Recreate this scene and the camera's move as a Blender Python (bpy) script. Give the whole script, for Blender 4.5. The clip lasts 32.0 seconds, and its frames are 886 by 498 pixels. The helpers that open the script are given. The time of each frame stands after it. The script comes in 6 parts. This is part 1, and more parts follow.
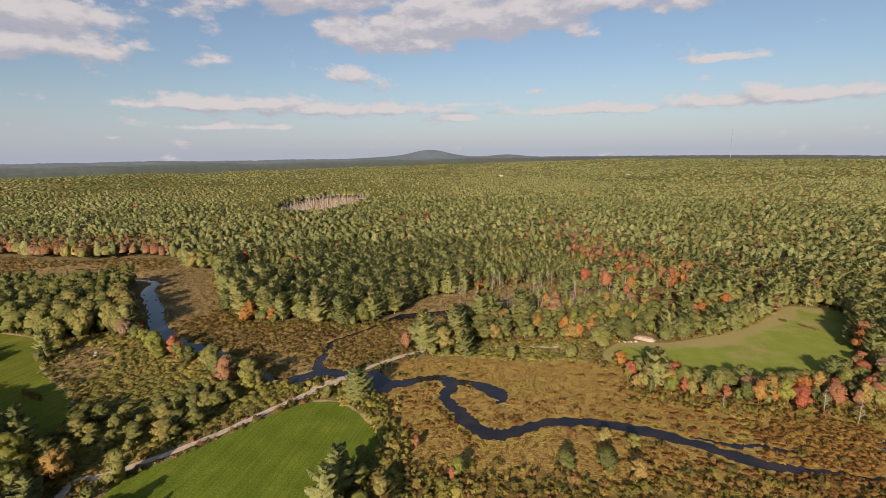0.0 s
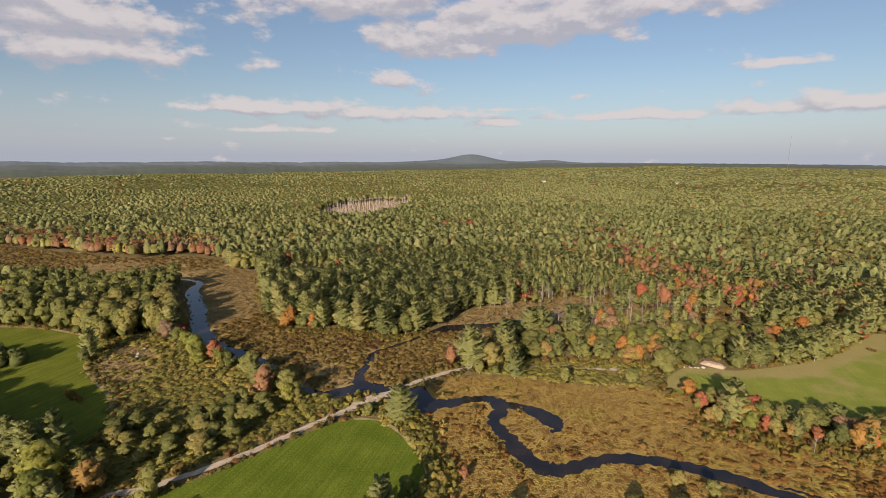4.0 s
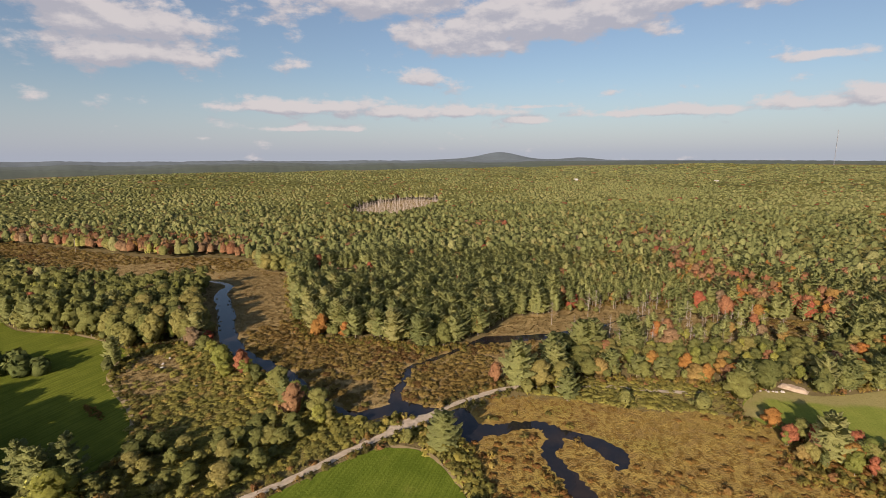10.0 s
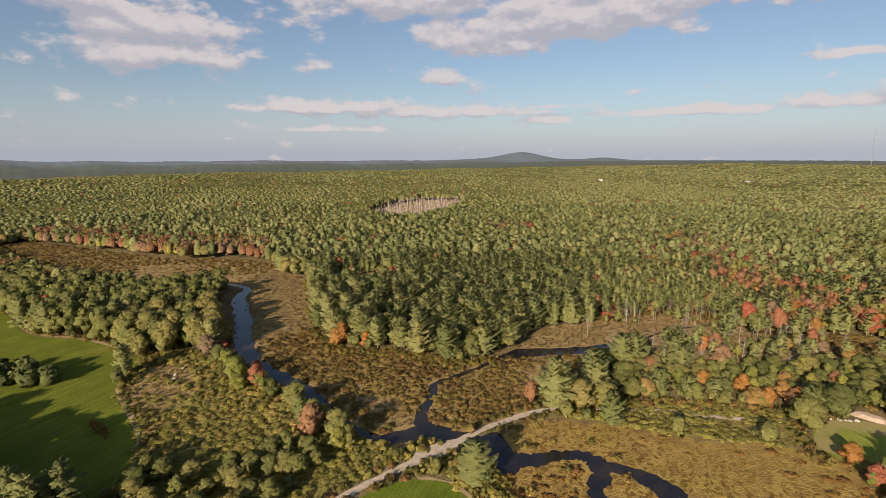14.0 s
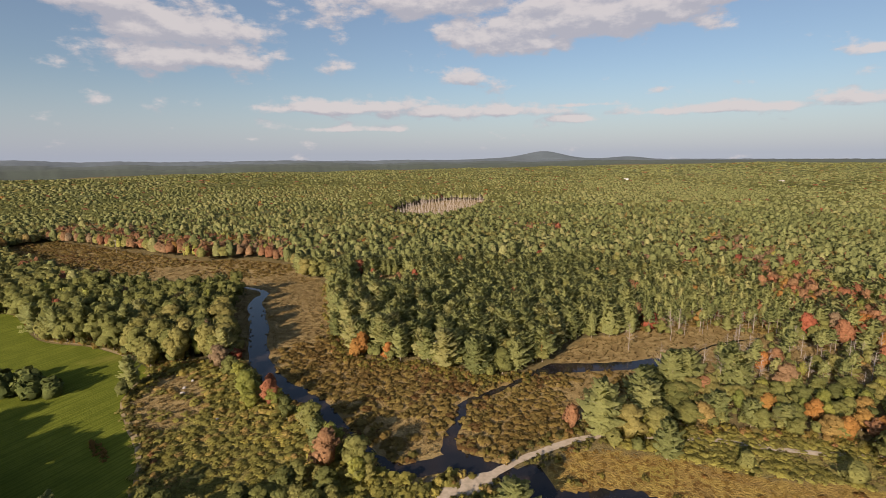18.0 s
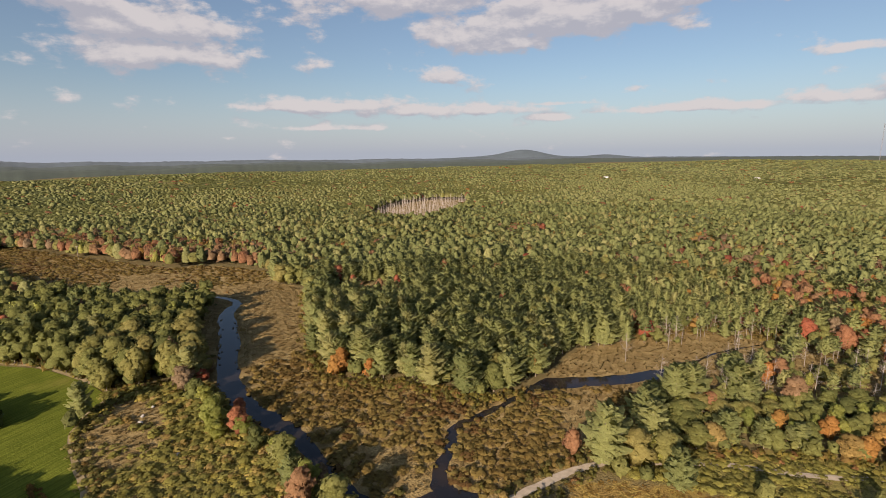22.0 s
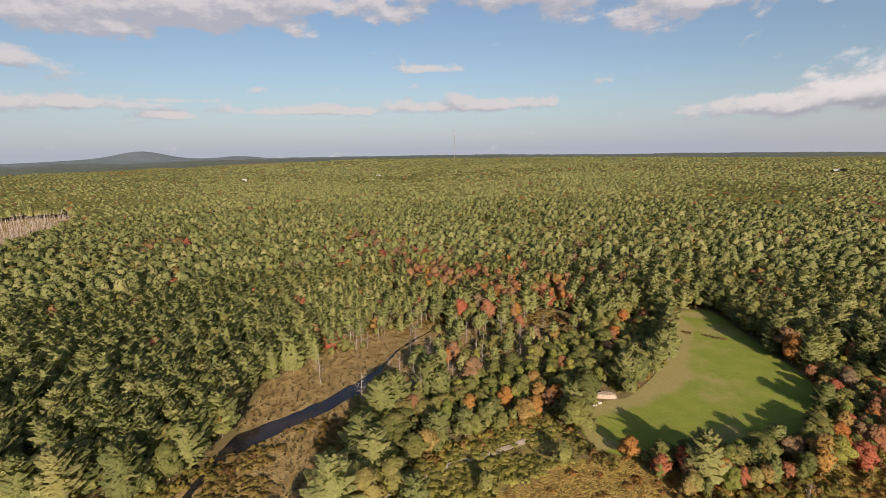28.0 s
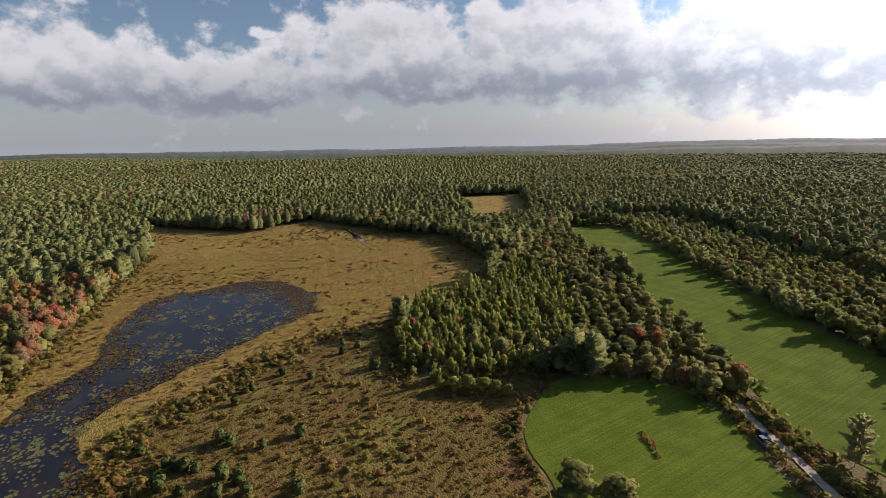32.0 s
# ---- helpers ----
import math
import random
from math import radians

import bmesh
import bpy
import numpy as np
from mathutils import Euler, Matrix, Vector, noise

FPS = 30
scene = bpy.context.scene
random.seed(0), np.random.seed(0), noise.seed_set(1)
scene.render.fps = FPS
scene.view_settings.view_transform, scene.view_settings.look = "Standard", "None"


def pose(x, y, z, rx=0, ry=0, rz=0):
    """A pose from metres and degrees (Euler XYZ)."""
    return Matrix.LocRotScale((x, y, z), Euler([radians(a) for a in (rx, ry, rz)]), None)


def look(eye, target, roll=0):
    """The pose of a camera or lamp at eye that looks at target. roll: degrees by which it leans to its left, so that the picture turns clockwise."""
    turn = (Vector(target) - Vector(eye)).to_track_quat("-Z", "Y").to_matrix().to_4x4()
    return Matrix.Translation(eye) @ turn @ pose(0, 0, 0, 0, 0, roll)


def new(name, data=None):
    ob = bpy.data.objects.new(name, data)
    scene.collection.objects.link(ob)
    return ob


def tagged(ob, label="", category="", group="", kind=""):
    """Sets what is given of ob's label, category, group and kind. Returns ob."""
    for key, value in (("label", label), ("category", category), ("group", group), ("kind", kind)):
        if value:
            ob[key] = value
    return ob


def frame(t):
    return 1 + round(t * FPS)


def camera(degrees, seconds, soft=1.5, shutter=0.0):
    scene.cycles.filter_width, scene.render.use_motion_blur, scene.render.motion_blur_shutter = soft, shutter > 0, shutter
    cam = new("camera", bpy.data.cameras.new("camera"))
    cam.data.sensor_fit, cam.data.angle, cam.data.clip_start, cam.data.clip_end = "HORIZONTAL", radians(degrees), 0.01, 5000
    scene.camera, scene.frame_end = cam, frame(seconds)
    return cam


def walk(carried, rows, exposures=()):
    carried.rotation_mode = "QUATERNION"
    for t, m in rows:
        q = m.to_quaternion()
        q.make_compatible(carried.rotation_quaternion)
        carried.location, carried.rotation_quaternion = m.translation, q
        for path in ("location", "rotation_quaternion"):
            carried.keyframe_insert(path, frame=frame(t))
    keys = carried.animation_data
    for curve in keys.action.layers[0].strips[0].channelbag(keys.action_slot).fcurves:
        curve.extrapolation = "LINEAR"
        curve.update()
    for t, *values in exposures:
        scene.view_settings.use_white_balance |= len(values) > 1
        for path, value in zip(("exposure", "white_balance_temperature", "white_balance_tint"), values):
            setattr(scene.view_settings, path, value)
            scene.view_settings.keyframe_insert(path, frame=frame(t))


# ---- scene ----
cam = camera(82.9, 32.0, soft=0.85)
PATH = [
    (0, (5.587, -2.715, 78.257), (5.189, -0.793, 77.876), -0.7),
    (0.5, (5.216, -1.631, 78.205), (4.813, 0.291, 77.827), -0.5),
    (1, (4.659, -0.415, 78.181), (4.236, 1.503, 77.804), -0.4),
    (1.5, (3.883, 0.961, 78.184), (3.432, 2.873, 77.811), -0.3),
    (2, (2.978, 2.419, 78.199), (2.5, 4.325, 77.828), -0.1),
    (2.5, (1.886, 3.927, 78.218), (1.382, 5.827, 77.85), 0.1),
    (3, (0.71, 5.421, 78.24), (0.19, 7.317, 77.873), 0.1),
    (3.5, (-0.317, 6.67, 78.202), (-0.851, 8.562, 77.837), 0.1),
    (5.5, (-3.967, 11.019, 78.048), (-4.543, 12.899, 77.683), -0.0),
    (6, (-4.811, 12.048, 78.049), (-5.395, 13.925, 77.682), -0.1),
    (6.5, (-5.542, 13.158, 78.086), (-6.135, 15.032, 77.719), -0.1),
    (7, (-6.326, 14.351, 78.106), (-6.928, 16.222, 77.737), -0.1),
    (7.5, (-7.121, 15.599, 78.076), (-7.73, 17.468, 77.706), -0.0),
    (8, (-7.916, 16.931, 78.041), (-8.531, 18.797, 77.67), -0.0),
    (8.5, (-8.747, 18.225, 78.034), (-9.371, 20.088, 77.663), -0.1),
    (9, (-9.581, 19.542, 78.049), (-10.214, 21.403, 77.678), -0.1),
    (9.5, (-10.53, 20.98, 78.033), (-11.169, 22.839, 77.662), -0.1),
    (10, (-11.5, 22.359, 77.983), (-12.15, 24.213, 77.612), -0.2),
    (10.5, (-12.476, 23.798, 77.974), (-13.138, 25.648, 77.601), -0.2),
    (11, (-13.484, 25.248, 77.955), (-14.155, 27.095, 77.584), -0.2),
    (11.5, (-14.534, 26.758, 77.96), (-15.215, 28.601, 77.589), -0.1),
    (12, (-15.556, 28.204, 77.891), (-16.247, 30.044, 77.522), -0.1),
    (12.5, (-16.48, 29.711, 77.798), (-17.181, 31.548, 77.428), -0.1),
    (13, (-17.344, 31.275, 77.712), (-18.052, 33.108, 77.342), -0.2),
    (13.5, (-18.385, 33.019, 77.631), (-19.101, 34.849, 77.261), -0.2),
    (15.5, (-22.98, 39.995, 77.109), (-23.73, 41.811, 76.736), -0.2),
    (16, (-24.096, 41.624, 77.037), (-24.855, 43.436, 76.664), -0.2),
    (16.5, (-25.216, 43.487, 76.883), (-25.987, 45.294, 76.509), -0.2),
    (17, (-26.255, 45.348, 76.697), (-27.038, 47.151, 76.325), -0.3),
    (17.5, (-27.221, 47.092, 76.535), (-28.012, 48.89, 76.162), -0.4),
    (18, (-28.119, 48.648, 76.433), (-28.919, 50.443, 76.061), -0.4),
    (18.5, (-28.989, 50.029, 76.407), (-29.796, 51.821, 76.033), -0.4),
    (19, (-29.798, 51.346, 76.445), (-30.61, 53.135, 76.072), -0.4),
    (19.5, (-30.499, 52.752, 76.525), (-31.314, 54.54, 76.151), -0.3),
    (20, (-31.243, 54.165, 76.611), (-31.996, 55.979, 76.237), -0.4),
    (20.5, (-32.122, 55.669, 76.715), (-32.858, 57.49, 76.338), -0.5),
    (21, (-33.066, 57.315, 76.844), (-33.798, 59.138, 76.467), -0.5),
    (21.5, (-34.078, 59.056, 76.976), (-34.808, 60.879, 76.598), -0.5),
    (22, (-35.176, 60.837, 77.096), (-35.905, 62.661, 76.718), -0.6),
    (22.5, (-36.384, 62.672, 77.15), (-37.113, 64.495, 76.769), -0.7),
    (23, (-37.641, 64.797, 77.261), (-38.367, 66.622, 76.88), -0.5),
    (23.5, (-38.868, 67.004, 77.415), (-39.497, 68.863, 77.032), -0.9),
    (24, (-39.961, 69.305, 77.563), (-40.458, 71.204, 77.178), -1.0),
    (24.5, (-40.972, 71.632, 77.696), (-41.448, 73.535, 77.308), -1.3),
    (25, (-42.037, 73.77, 77.806), (-42.474, 75.683, 77.417), -1.2),
    (25.5, (-43.138, 75.527, 77.874), (-43.339, 77.478, 77.485), -0.9),
    (26, (-44.117, 76.988, 77.959), (-43.986, 78.945, 77.569), -0.9),
    (26.5, (-45.008, 78.655, 78.068), (-44.716, 80.594, 77.678), -0.9),
    (28.5, (-45.75, 85.199, 78.274), (-44.949, 86.989, 77.881), -1.4),
    (29, (-45.358, 86.618, 78.289), (-44.196, 88.197, 77.893), -1.5),
    (29.2, (-45.152, 87.291, 78.289), (-43.769, 88.681, 77.894), -1.0),
    (29.5, (-44.853, 88.505, 78.267), (-43.2, 89.553, 77.856), -1.8),
    (30, (-44.069, 91.019, 78.217), (-42.137, 91.311, 77.79), -1.8),
    (30.5, (-42.742, 93.458, 78.222), (-40.795, 93.32, 77.788), -1.9),
    (31, (-40.941, 95.152, 78.218), (-38.995, 95.0, 77.784), -1.9),
    (31.5, (-38.827, 95.989, 78.196), (-36.919, 95.576, 77.759), -1.7),
    (32, (-36.739, 96.667, 78.218), (-35.077, 95.648, 77.771), -1.3),
]
walk(cam, [(t, look(eye, target, roll)) for t, eye, target, roll in PATH], [(0, 1.02, 6500, 13), (28.5, 1.02, 6450, 12), (30, 0.93, 6150, 11), (31, 0.7, 5950, 12), (32, 0.78, 5950, 11)])

# ---- world, sun, exposure ----
SUN_AZ, SUN_EL = 186.0, 21.0          # degrees, clockwise from +y


def nd(tree, kind, **kw):
    n = tree.nodes.new(kind)
    for k, v in kw.items():
        if k == "op":
            n.operation = v
        elif k == "mode":
            n.blend_type = v
        elif k == "dtype":
            n.data_type = v
    return n


def link(tree, a, b):
    tree.links.new(a, b)


def math_n(tree, op, a, b=None, clamp=False):
    n = tree.nodes.new("ShaderNodeMath")
    n.operation, n.use_clamp = op, clamp
    for i, v in enumerate((a, b)):
        if v is None:
            continue
        if isinstance(v, (int, float)):
            n.inputs[i].default_value = v
        else:
            tree.links.new(v, n.inputs[i])
    return n.outputs[0]


def mix_col(tree, fac, a, b, mode="MIX"):
    n = tree.nodes.new("ShaderNodeMix")
    n.data_type, n.blend_type = "RGBA", mode
    for i, v in ((0, fac), (6, a), (7, b)):
        if isinstance(v, (int, float)):
            n.inputs[i].default_value = v
        elif isinstance(v, tuple):
            n.inputs[i].default_value = (*v, 1) if len(v) == 3 else v
        else:
            tree.links.new(v, n.inputs[i])
    return n.outputs[2]


def ramp(tree, fac, stops):
    n = tree.nodes.new("ShaderNodeValToRGB")
    e = n.color_ramp.elements
    while len(e) < len(stops):
        e.new(0.5)
    for s, (p, c) in zip(e, stops):
        s.position, s.color = p, (*c, 1) if len(c) == 3 else c
    tree.links.new(fac, n.inputs[0])
    return n.outputs[0]


def noise_n(tree, vec, scale, detail=3.0, rough=0.55, out=0):
    n = tree.nodes.new("ShaderNodeTexNoise")
    n.inputs["Scale"].default_value = scale
    n.inputs["Detail"].default_value = detail
    n.inputs["Roughness"].default_value = rough
    if vec is not None:
        tree.links.new(vec, n.inputs["Vector"])
    return n.outputs[out]


def smooth(tree, x, lo, hi):
    n = tree.nodes.new("ShaderNodeMapRange")
    n.interpolation_type = "SMOOTHSTEP"
    n.inputs[1].default_value, n.inputs[2].default_value = lo, hi
    tree.links.new(x, n.inputs[0])
    return n.outputs[0]


def build_world():
    w = bpy.data.worlds.new("sky")
    scene.world = w
    w.use_nodes = True
    t = w.node_tree
    t.nodes.clear()
    out = t.nodes.new("ShaderNodeOutputWorld")
    bg = t.nodes.new("ShaderNodeBackground")
    sky = t.nodes.new("ShaderNodeTexSky")
    sky.sky_type, sky.sun_disc = "NISHITA", False
    sky.sun_elevation, sky.sun_rotation = radians(SUN_EL), radians(SUN_AZ)
    sky.altitude, sky.air_density, sky.dust_density, sky.ozone_density = 200, 1.0, 1.0, 2.0
    co = t.nodes.new("ShaderNodeTexCoord")
    sep = t.nodes.new("ShaderNodeSeparateXYZ")
    link(t, co.outputs["Generated"], sep.inputs[0])
    x, y, z = sep.outputs
    az = math_n(t, "MULTIPLY", math_n(t, "ARCTAN2", x, y), 57.2958)
    el = math_n(t, "MULTIPLY", math_n(t, "ARCSINE", z), 57.2958)
    # cloud density: banks of cloud by bearing and height, broken up by fractal noise
    uv = t.nodes.new("ShaderNodeCombineXYZ")
    link(t, az, uv.inputs[0])
    side = smooth(t, az, 40, 70)
    link(t, math_n(t, "MULTIPLY", el, math_n(t, "SUBTRACT", 2.0, math_n(t, "MULTIPLY", side, 0.8))), uv.inputs[1])

    def density(shift):
        v = t.nodes.new("ShaderNodeVectorMath")
        v.operation = "ADD"
        v.inputs[1].default_value = (shift * 0.4, shift * 2.0, 0)
        link(t, uv.outputs[0], v.inputs[0])
        n = noise_n(t, v.outputs[0], 0.24, 9.0, 0.6)
        wide = noise_n(t, v.outputs[0], 0.06, 3.0, 0.5)
        big = math_n(t, "ADD", math_n(t, "MULTIPLY", math_n(t, "SUBTRACT", n, 0.5), 2.7), math_n(t, "MULTIPLY", math_n(t, "SUBTRACT", wide, 0.5), 1.2))
        total = None
        for a, e, wa, we, s in CLOUDS:
            da = math_n(t, "DIVIDE", math_n(t, "SUBTRACT", az, a), wa)
            d = math_n(t, "SUBTRACT", math_n(t, "ADD", el, shift), e)
            de = math_n(t, "MAXIMUM", math_n(t, "DIVIDE", d, we), math_n(t, "DIVIDE", d, -0.55 * we))
            q = math_n(t, "ADD", math_n(t, "MULTIPLY", da, da), math_n(t, "MULTIPLY", de, de))
            g = math_n(t, "MULTIPLY", math_n(t, "POWER", 2.718, math_n(t, "MULTIPLY", q, -1.0)), s)
            total = g if total is None else math_n(t, "MAXIMUM", total, g)
        return math_n(t, "ADD", math_n(t, "ADD", total, -0.42), big)

    d0, d1 = density(0.0), density(0.9)
    cover = smooth(t, d0, -0.12, 0.42)
    front = smooth(t, math_n(t, "SUBTRACT", d0, d1), -0.35, 0.52)
    # the great bank towards the sun: bright heads over a grey flat base
    top = math_n(t, "ADD", 1.2, math_n(t, "MULTIPLY", math_n(t, "MINIMUM", math_n(t, "MAXIMUM", math_n(t, "SUBTRACT", az, 50.0), 0.0), 75.0), 0.085))
    up = math_n(t, "DIVIDE", math_n(t, "SUBTRACT", el, 3.0), top)
    thin = math_n(t, "SUBTRACT", 1.0, smooth(t, d0, 0.0, 0.7))
    back = math_n(t, "ADD", math_n(t, "MULTIPLY", smooth(t, up, 0.15, 1.0), 0.5), math_n(t, "MULTIPLY", front, 0.38))
    back = math_n(t, "ADD", back, math_n(t, "MULTIPLY", thin, 0.3))
    lit = math_n(t, "ADD", math_n(t, "MULTIPLY", front, math_n(t, "SUBTRACT", 1.0, side)), math_n(t, "MULTIPLY", back, side))
    cloud = mix_col(t, lit, mix_col(t, side, CLOUD_BASE, CLOUD_DARK), mix_col(t, side, CLOUD_LIT, CLOUD_HEAD))
    haze = smooth(t, el, 9.0, -2.5)
    hazed = mix_col(t, math_n(t, "ADD", math_n(t, "MULTIPLY", haze, 0.66), 0.1), sky.outputs[0], mix_col(t, side, HAZE, HAZE_SUN))
    col = mix_col(t, math_n(t, "MULTIPLY", cover, 0.9), hazed, cloud)
    # the sky brightens towards the sun
    dot = t.nodes.new("ShaderNodeVectorMath")
    dot.operation = "DOT_PRODUCT"
    ce = math.cos(radians(SUN_EL))
    dot.inputs[1].default_value = (ce * math.sin(radians(SUN_AZ)), ce * math.cos(radians(SUN_AZ)), math.sin(radians(SUN_EL)))
    link(t, co.outputs["Generated"], dot.inputs[0])
    glow = math_n(t, "ADD", 1.0, math_n(t, "MULTIPLY", math_n(t, "POWER", math_n(t, "MAXIMUM", dot.outputs["Value"], 0.0), 6.0), 3.2))
    sc = t.nodes.new("ShaderNodeVectorMath")
    sc.operation = "SCALE"
    link(t, col, sc.inputs[0])
    link(t, glow, sc.inputs[3])
    link(t, sc.outputs[0], bg.inputs[0])
    bg.inputs[1].default_value = SKY_STRENGTH
    link(t, bg.outputs[0], out.inputs[0])


# clouds: bearing, height, half-width, half-height (degrees), weight
CLOUDS = [
    (-17, 11.7, 8, 2.6, 1.5), (-8, 13.4, 11, 3.4, 1.55), (-24, 15.4, 12, 2.6, 1.3), (3, 14.6, 11, 2.6, 1.2), (14, 13.8, 6, 1.6, 1.05), (28, 15.4, 18, 2.6, 1.2), (44, 13.0, 11, 2.4, 1.0),
    (-50, 11.6, 8, 2.4, 1.35), (-46, 9.2, 8, 1.8, 1.25), (-53, 9.0, 6, 2.0, 1.1), (-56, 13.5, 8, 2.4, 1.1),
    (-21.6, 8.0, 2.8, 1.4, 1.05), (-36, 4.9, 13, 1.15, 1.15), (-23, 4.5, 12, .95, 1.1), (-34, 2.7, 6, .45, .85), (4, 4.1, 12, .8, 1.1), (20, 4.5, 12, 1.05, 1.1),
    (-9, 5.0, 4, .35, .75), (17, 8.4, 4, .7, .85), (-10, 3.6, 3, .5, .85), (-1.5, 6.2, 1.4, .7, .95),
    (50, 3.2, 6, 1.6, 1.1), (60, 4.0, 9, 2.4, 1.35), (72, 4.6, 10, 3.2, 1.5), (86, 5.2, 11, 4.4, 1.6), (100, 4.6, 12, 4.4, 1.6), (103, 10.2, 1.8, 1.0, 1.0),
    (118, 6.4, 12, 6.4, 1.7), (134, 7.0, 14, 7, 1.7), (158, 6.6, 18, 8.5, 1.7), (190, 12.0, 22, 12, 1.4), (230, 12.0, 20, 5, 1.0),
]
CLOUD_HEAD = (10.2, 9.3, 8.9)
CLOUD_LIT, CLOUD_BASE, CLOUD_DARK, HAZE, HAZE_SUN = (7.1, 6.55, 6.4), (4.7, 4.6, 5.05), (3.2, 3.3, 3.75), (4.75, 5.25, 6.5), (5.6, 5.5, 5.9)
SKY_STRENGTH = 0.0475
build_world()

sun = bpy.data.lights.new("sun", "SUN")
sun.energy, sun.angle, sun.color = 5.0, radians(0.6), (1.0, 0.815, 0.635)
sun_ob = new("sun", sun)
sun_ob.rotation_euler = (radians(90 - SUN_EL), 0, radians(180 - SUN_AZ))

# ---- materials ----


def material(name):
    m = bpy.data.materials.new(name)
    m.use_nodes = True
    t = m.node_tree
    return m, t, t.nodes["Principled BSDF"]


def tone_of(t):
    """A number 0 to 1 that differs from tree to tree."""
    a = t.nodes.new("ShaderNodeAttribute")
    a.attribute_name = "tone"
    o = t.nodes.new("ShaderNodeObjectInfo")
    return math_n(t, "FRACT", math_n(t, "ADD", a.outputs["Fac"], o.outputs["Random"]))


def leaf_material(name, stops, through_light=0.35, contrast=0.3, gaps=0.0, grain=1.7, light_gain=1.0):
    """Foliage: tint by tree and by clump, leafy relief, and, where gaps is set, ragged holes between the leaves. A
    brightness factor stands in for light and shade.
    """
    m, t, p = material(name)
    col = ramp(t, tone_of(t), stops)
    g = t.nodes.new("ShaderNodeNewGeometry")
    n = noise_n(t, g.outputs["Position"], grain, 2.5, .65)
    k = math_n(t, "ADD", math_n(t, "MULTIPLY", g.outputs["Random Per Island"], contrast * 2), 1 - contrast)
    k = math_n(t, "MULTIPLY", k, math_n(t, "ADD", math_n(t, "MULTIPLY", n, 1.0 * light_gain), .55 * light_gain))
    v = t.nodes.new("ShaderNodeVectorMath")
    v.operation = "SCALE"
    link(t, col, v.inputs[0])
    link(t, k, v.inputs[3])
    link(t, v.outputs[0], p.inputs["Base Color"])
    p.inputs["Roughness"].default_value = 0.85
    p.inputs["Specular IOR Level"].default_value = 0.05
    b = t.nodes.new("ShaderNodeBump")
    b.inputs["Strength"].default_value, b.inputs["Distance"].default_value = 0.9, 0.6 / grain
    link(t, n, b.inputs["Height"])
    link(t, b.outputs[0], p.inputs["Normal"])
    tr = t.nodes.new("ShaderNodeBsdfTranslucent")
    link(t, v.outputs[0], tr.inputs[0])
    mx = t.nodes.new("ShaderNodeMixShader")
    mx.inputs[0].default_value = through_light
    link(t, p.outputs[0], mx.inputs[1])
    link(t, tr.outputs[0], mx.inputs[2])
    last = mx.outputs[0]
    if gaps:
        hole = noise_n(t, g.outputs["Position"], grain * 1.35, 1.5, .5)
        cut = t.nodes.new("ShaderNodeMixShader")
        link(t, math_n(t, "GREATER_THAN", hole, gaps), cut.inputs[0])
        link(t, t.nodes.new("ShaderNodeBsdfTransparent").outputs[0], cut.inputs[1])
        link(t, last, cut.inputs[2])
        last = cut.outputs[0]
    link(t, last, t.nodes["Material Output"].inputs[0])
    return m


PINE_TINT = [(0, (.125, .138, .05)), (.35, (.172, .182, .066)), (.7, (.202, .207, .076)), (1, (.235, .224, .088))]
OAK_TINT = [(0, (.1, .108, .036)), (.35, (.148, .152, .047)), (.75, (.19, .182, .057)), (1, (.23, .195, .066))]
RED_TINT = [(0, (.25, .075, .042)), (.25, (.235, .105, .053)), (.7, (.215, .125, .063)), (1, (.185, .135, .08))]
ORANGE_TINT = [(0, (.27, .112, .034)), (.5, (.255, .142, .04)), (1, (.22, .16, .056))]
ASPEN_TINT = [(0, (.19, .212, .058)), (.5, (.262, .272, .072)), (1, (.335, .315, .08))]
LEAVES = {}
for nm, tint, th in (("pine", PINE_TINT, .48), ("oak", OAK_TINT, .52), ("red", RED_TINT, .42), ("orange", ORANGE_TINT, .42), ("aspen", ASPEN_TINT, .7), ("bare", PINE_TINT, .35)):
    # light put into the colour: near copy brightened, mid and far copies shaded
    LEAVES[nm, True] = leaf_material(nm + "_leaves_lit", tint, th, .1, .38, 1.7, 1.13)
    LEAVES[nm, None] = leaf_material(nm + "_far_mass_shaded", tint, th * .5, .12, 0, .35, .7)
    LEAVES[nm, False] = leaf_material(nm + "_leaf_mass_shaded", tint, th * .6, .1, .36, .8, .84)
SHRUB = leaf_material("shrub_leaves_lit", [(0, (.0935, .085, .0298)), (.3, (.145, .128, .034)), (.65, (.204, .17, .0382)), (.88, (.221, .145, .0467)), (1, (.23, .119, .051))], .48, .12, .36, 2.6)
THICKET = leaf_material("alder_leaves_lit", [(0, (.17, .158, .046)), (.5, (.25, .226, .056)), (.85, (.31, .265, .063)), (1, (.3, .21, .076))], .5, .12, .34, 2.4)
BROWN_SHRUB = leaf_material("brown_bog_shrubs", [(0, (.122, .07, .027)), (.35, (.152, .098, .033)), (.7, (.172, .12, .037)), (1, (.2, .152, .048))], .48, .1, .28, 2.6)
RUST_SHRUB = leaf_material("rust_marsh_shrubs", [(0, (.2, .1, .033)), (.5, (.235, .142, .039)), (1, (.27, .2, .048))], .48, .1, .32, 2.6)
SEDGE = leaf_material("sedge_tufts", [(0, (.148, .08, .028)), (.3, (.194, .117, .035)), (.6, (.24, .156, .041)), (1, (.256, .19, .062))], .5, .06, 0, 3)
TAN = leaf_material("tan_reeds", [(0, (.19, .135, .055)), (.5, (.25, .19, .082)), (1, (.31, .25, .125))], .5, .08, 0, 3)
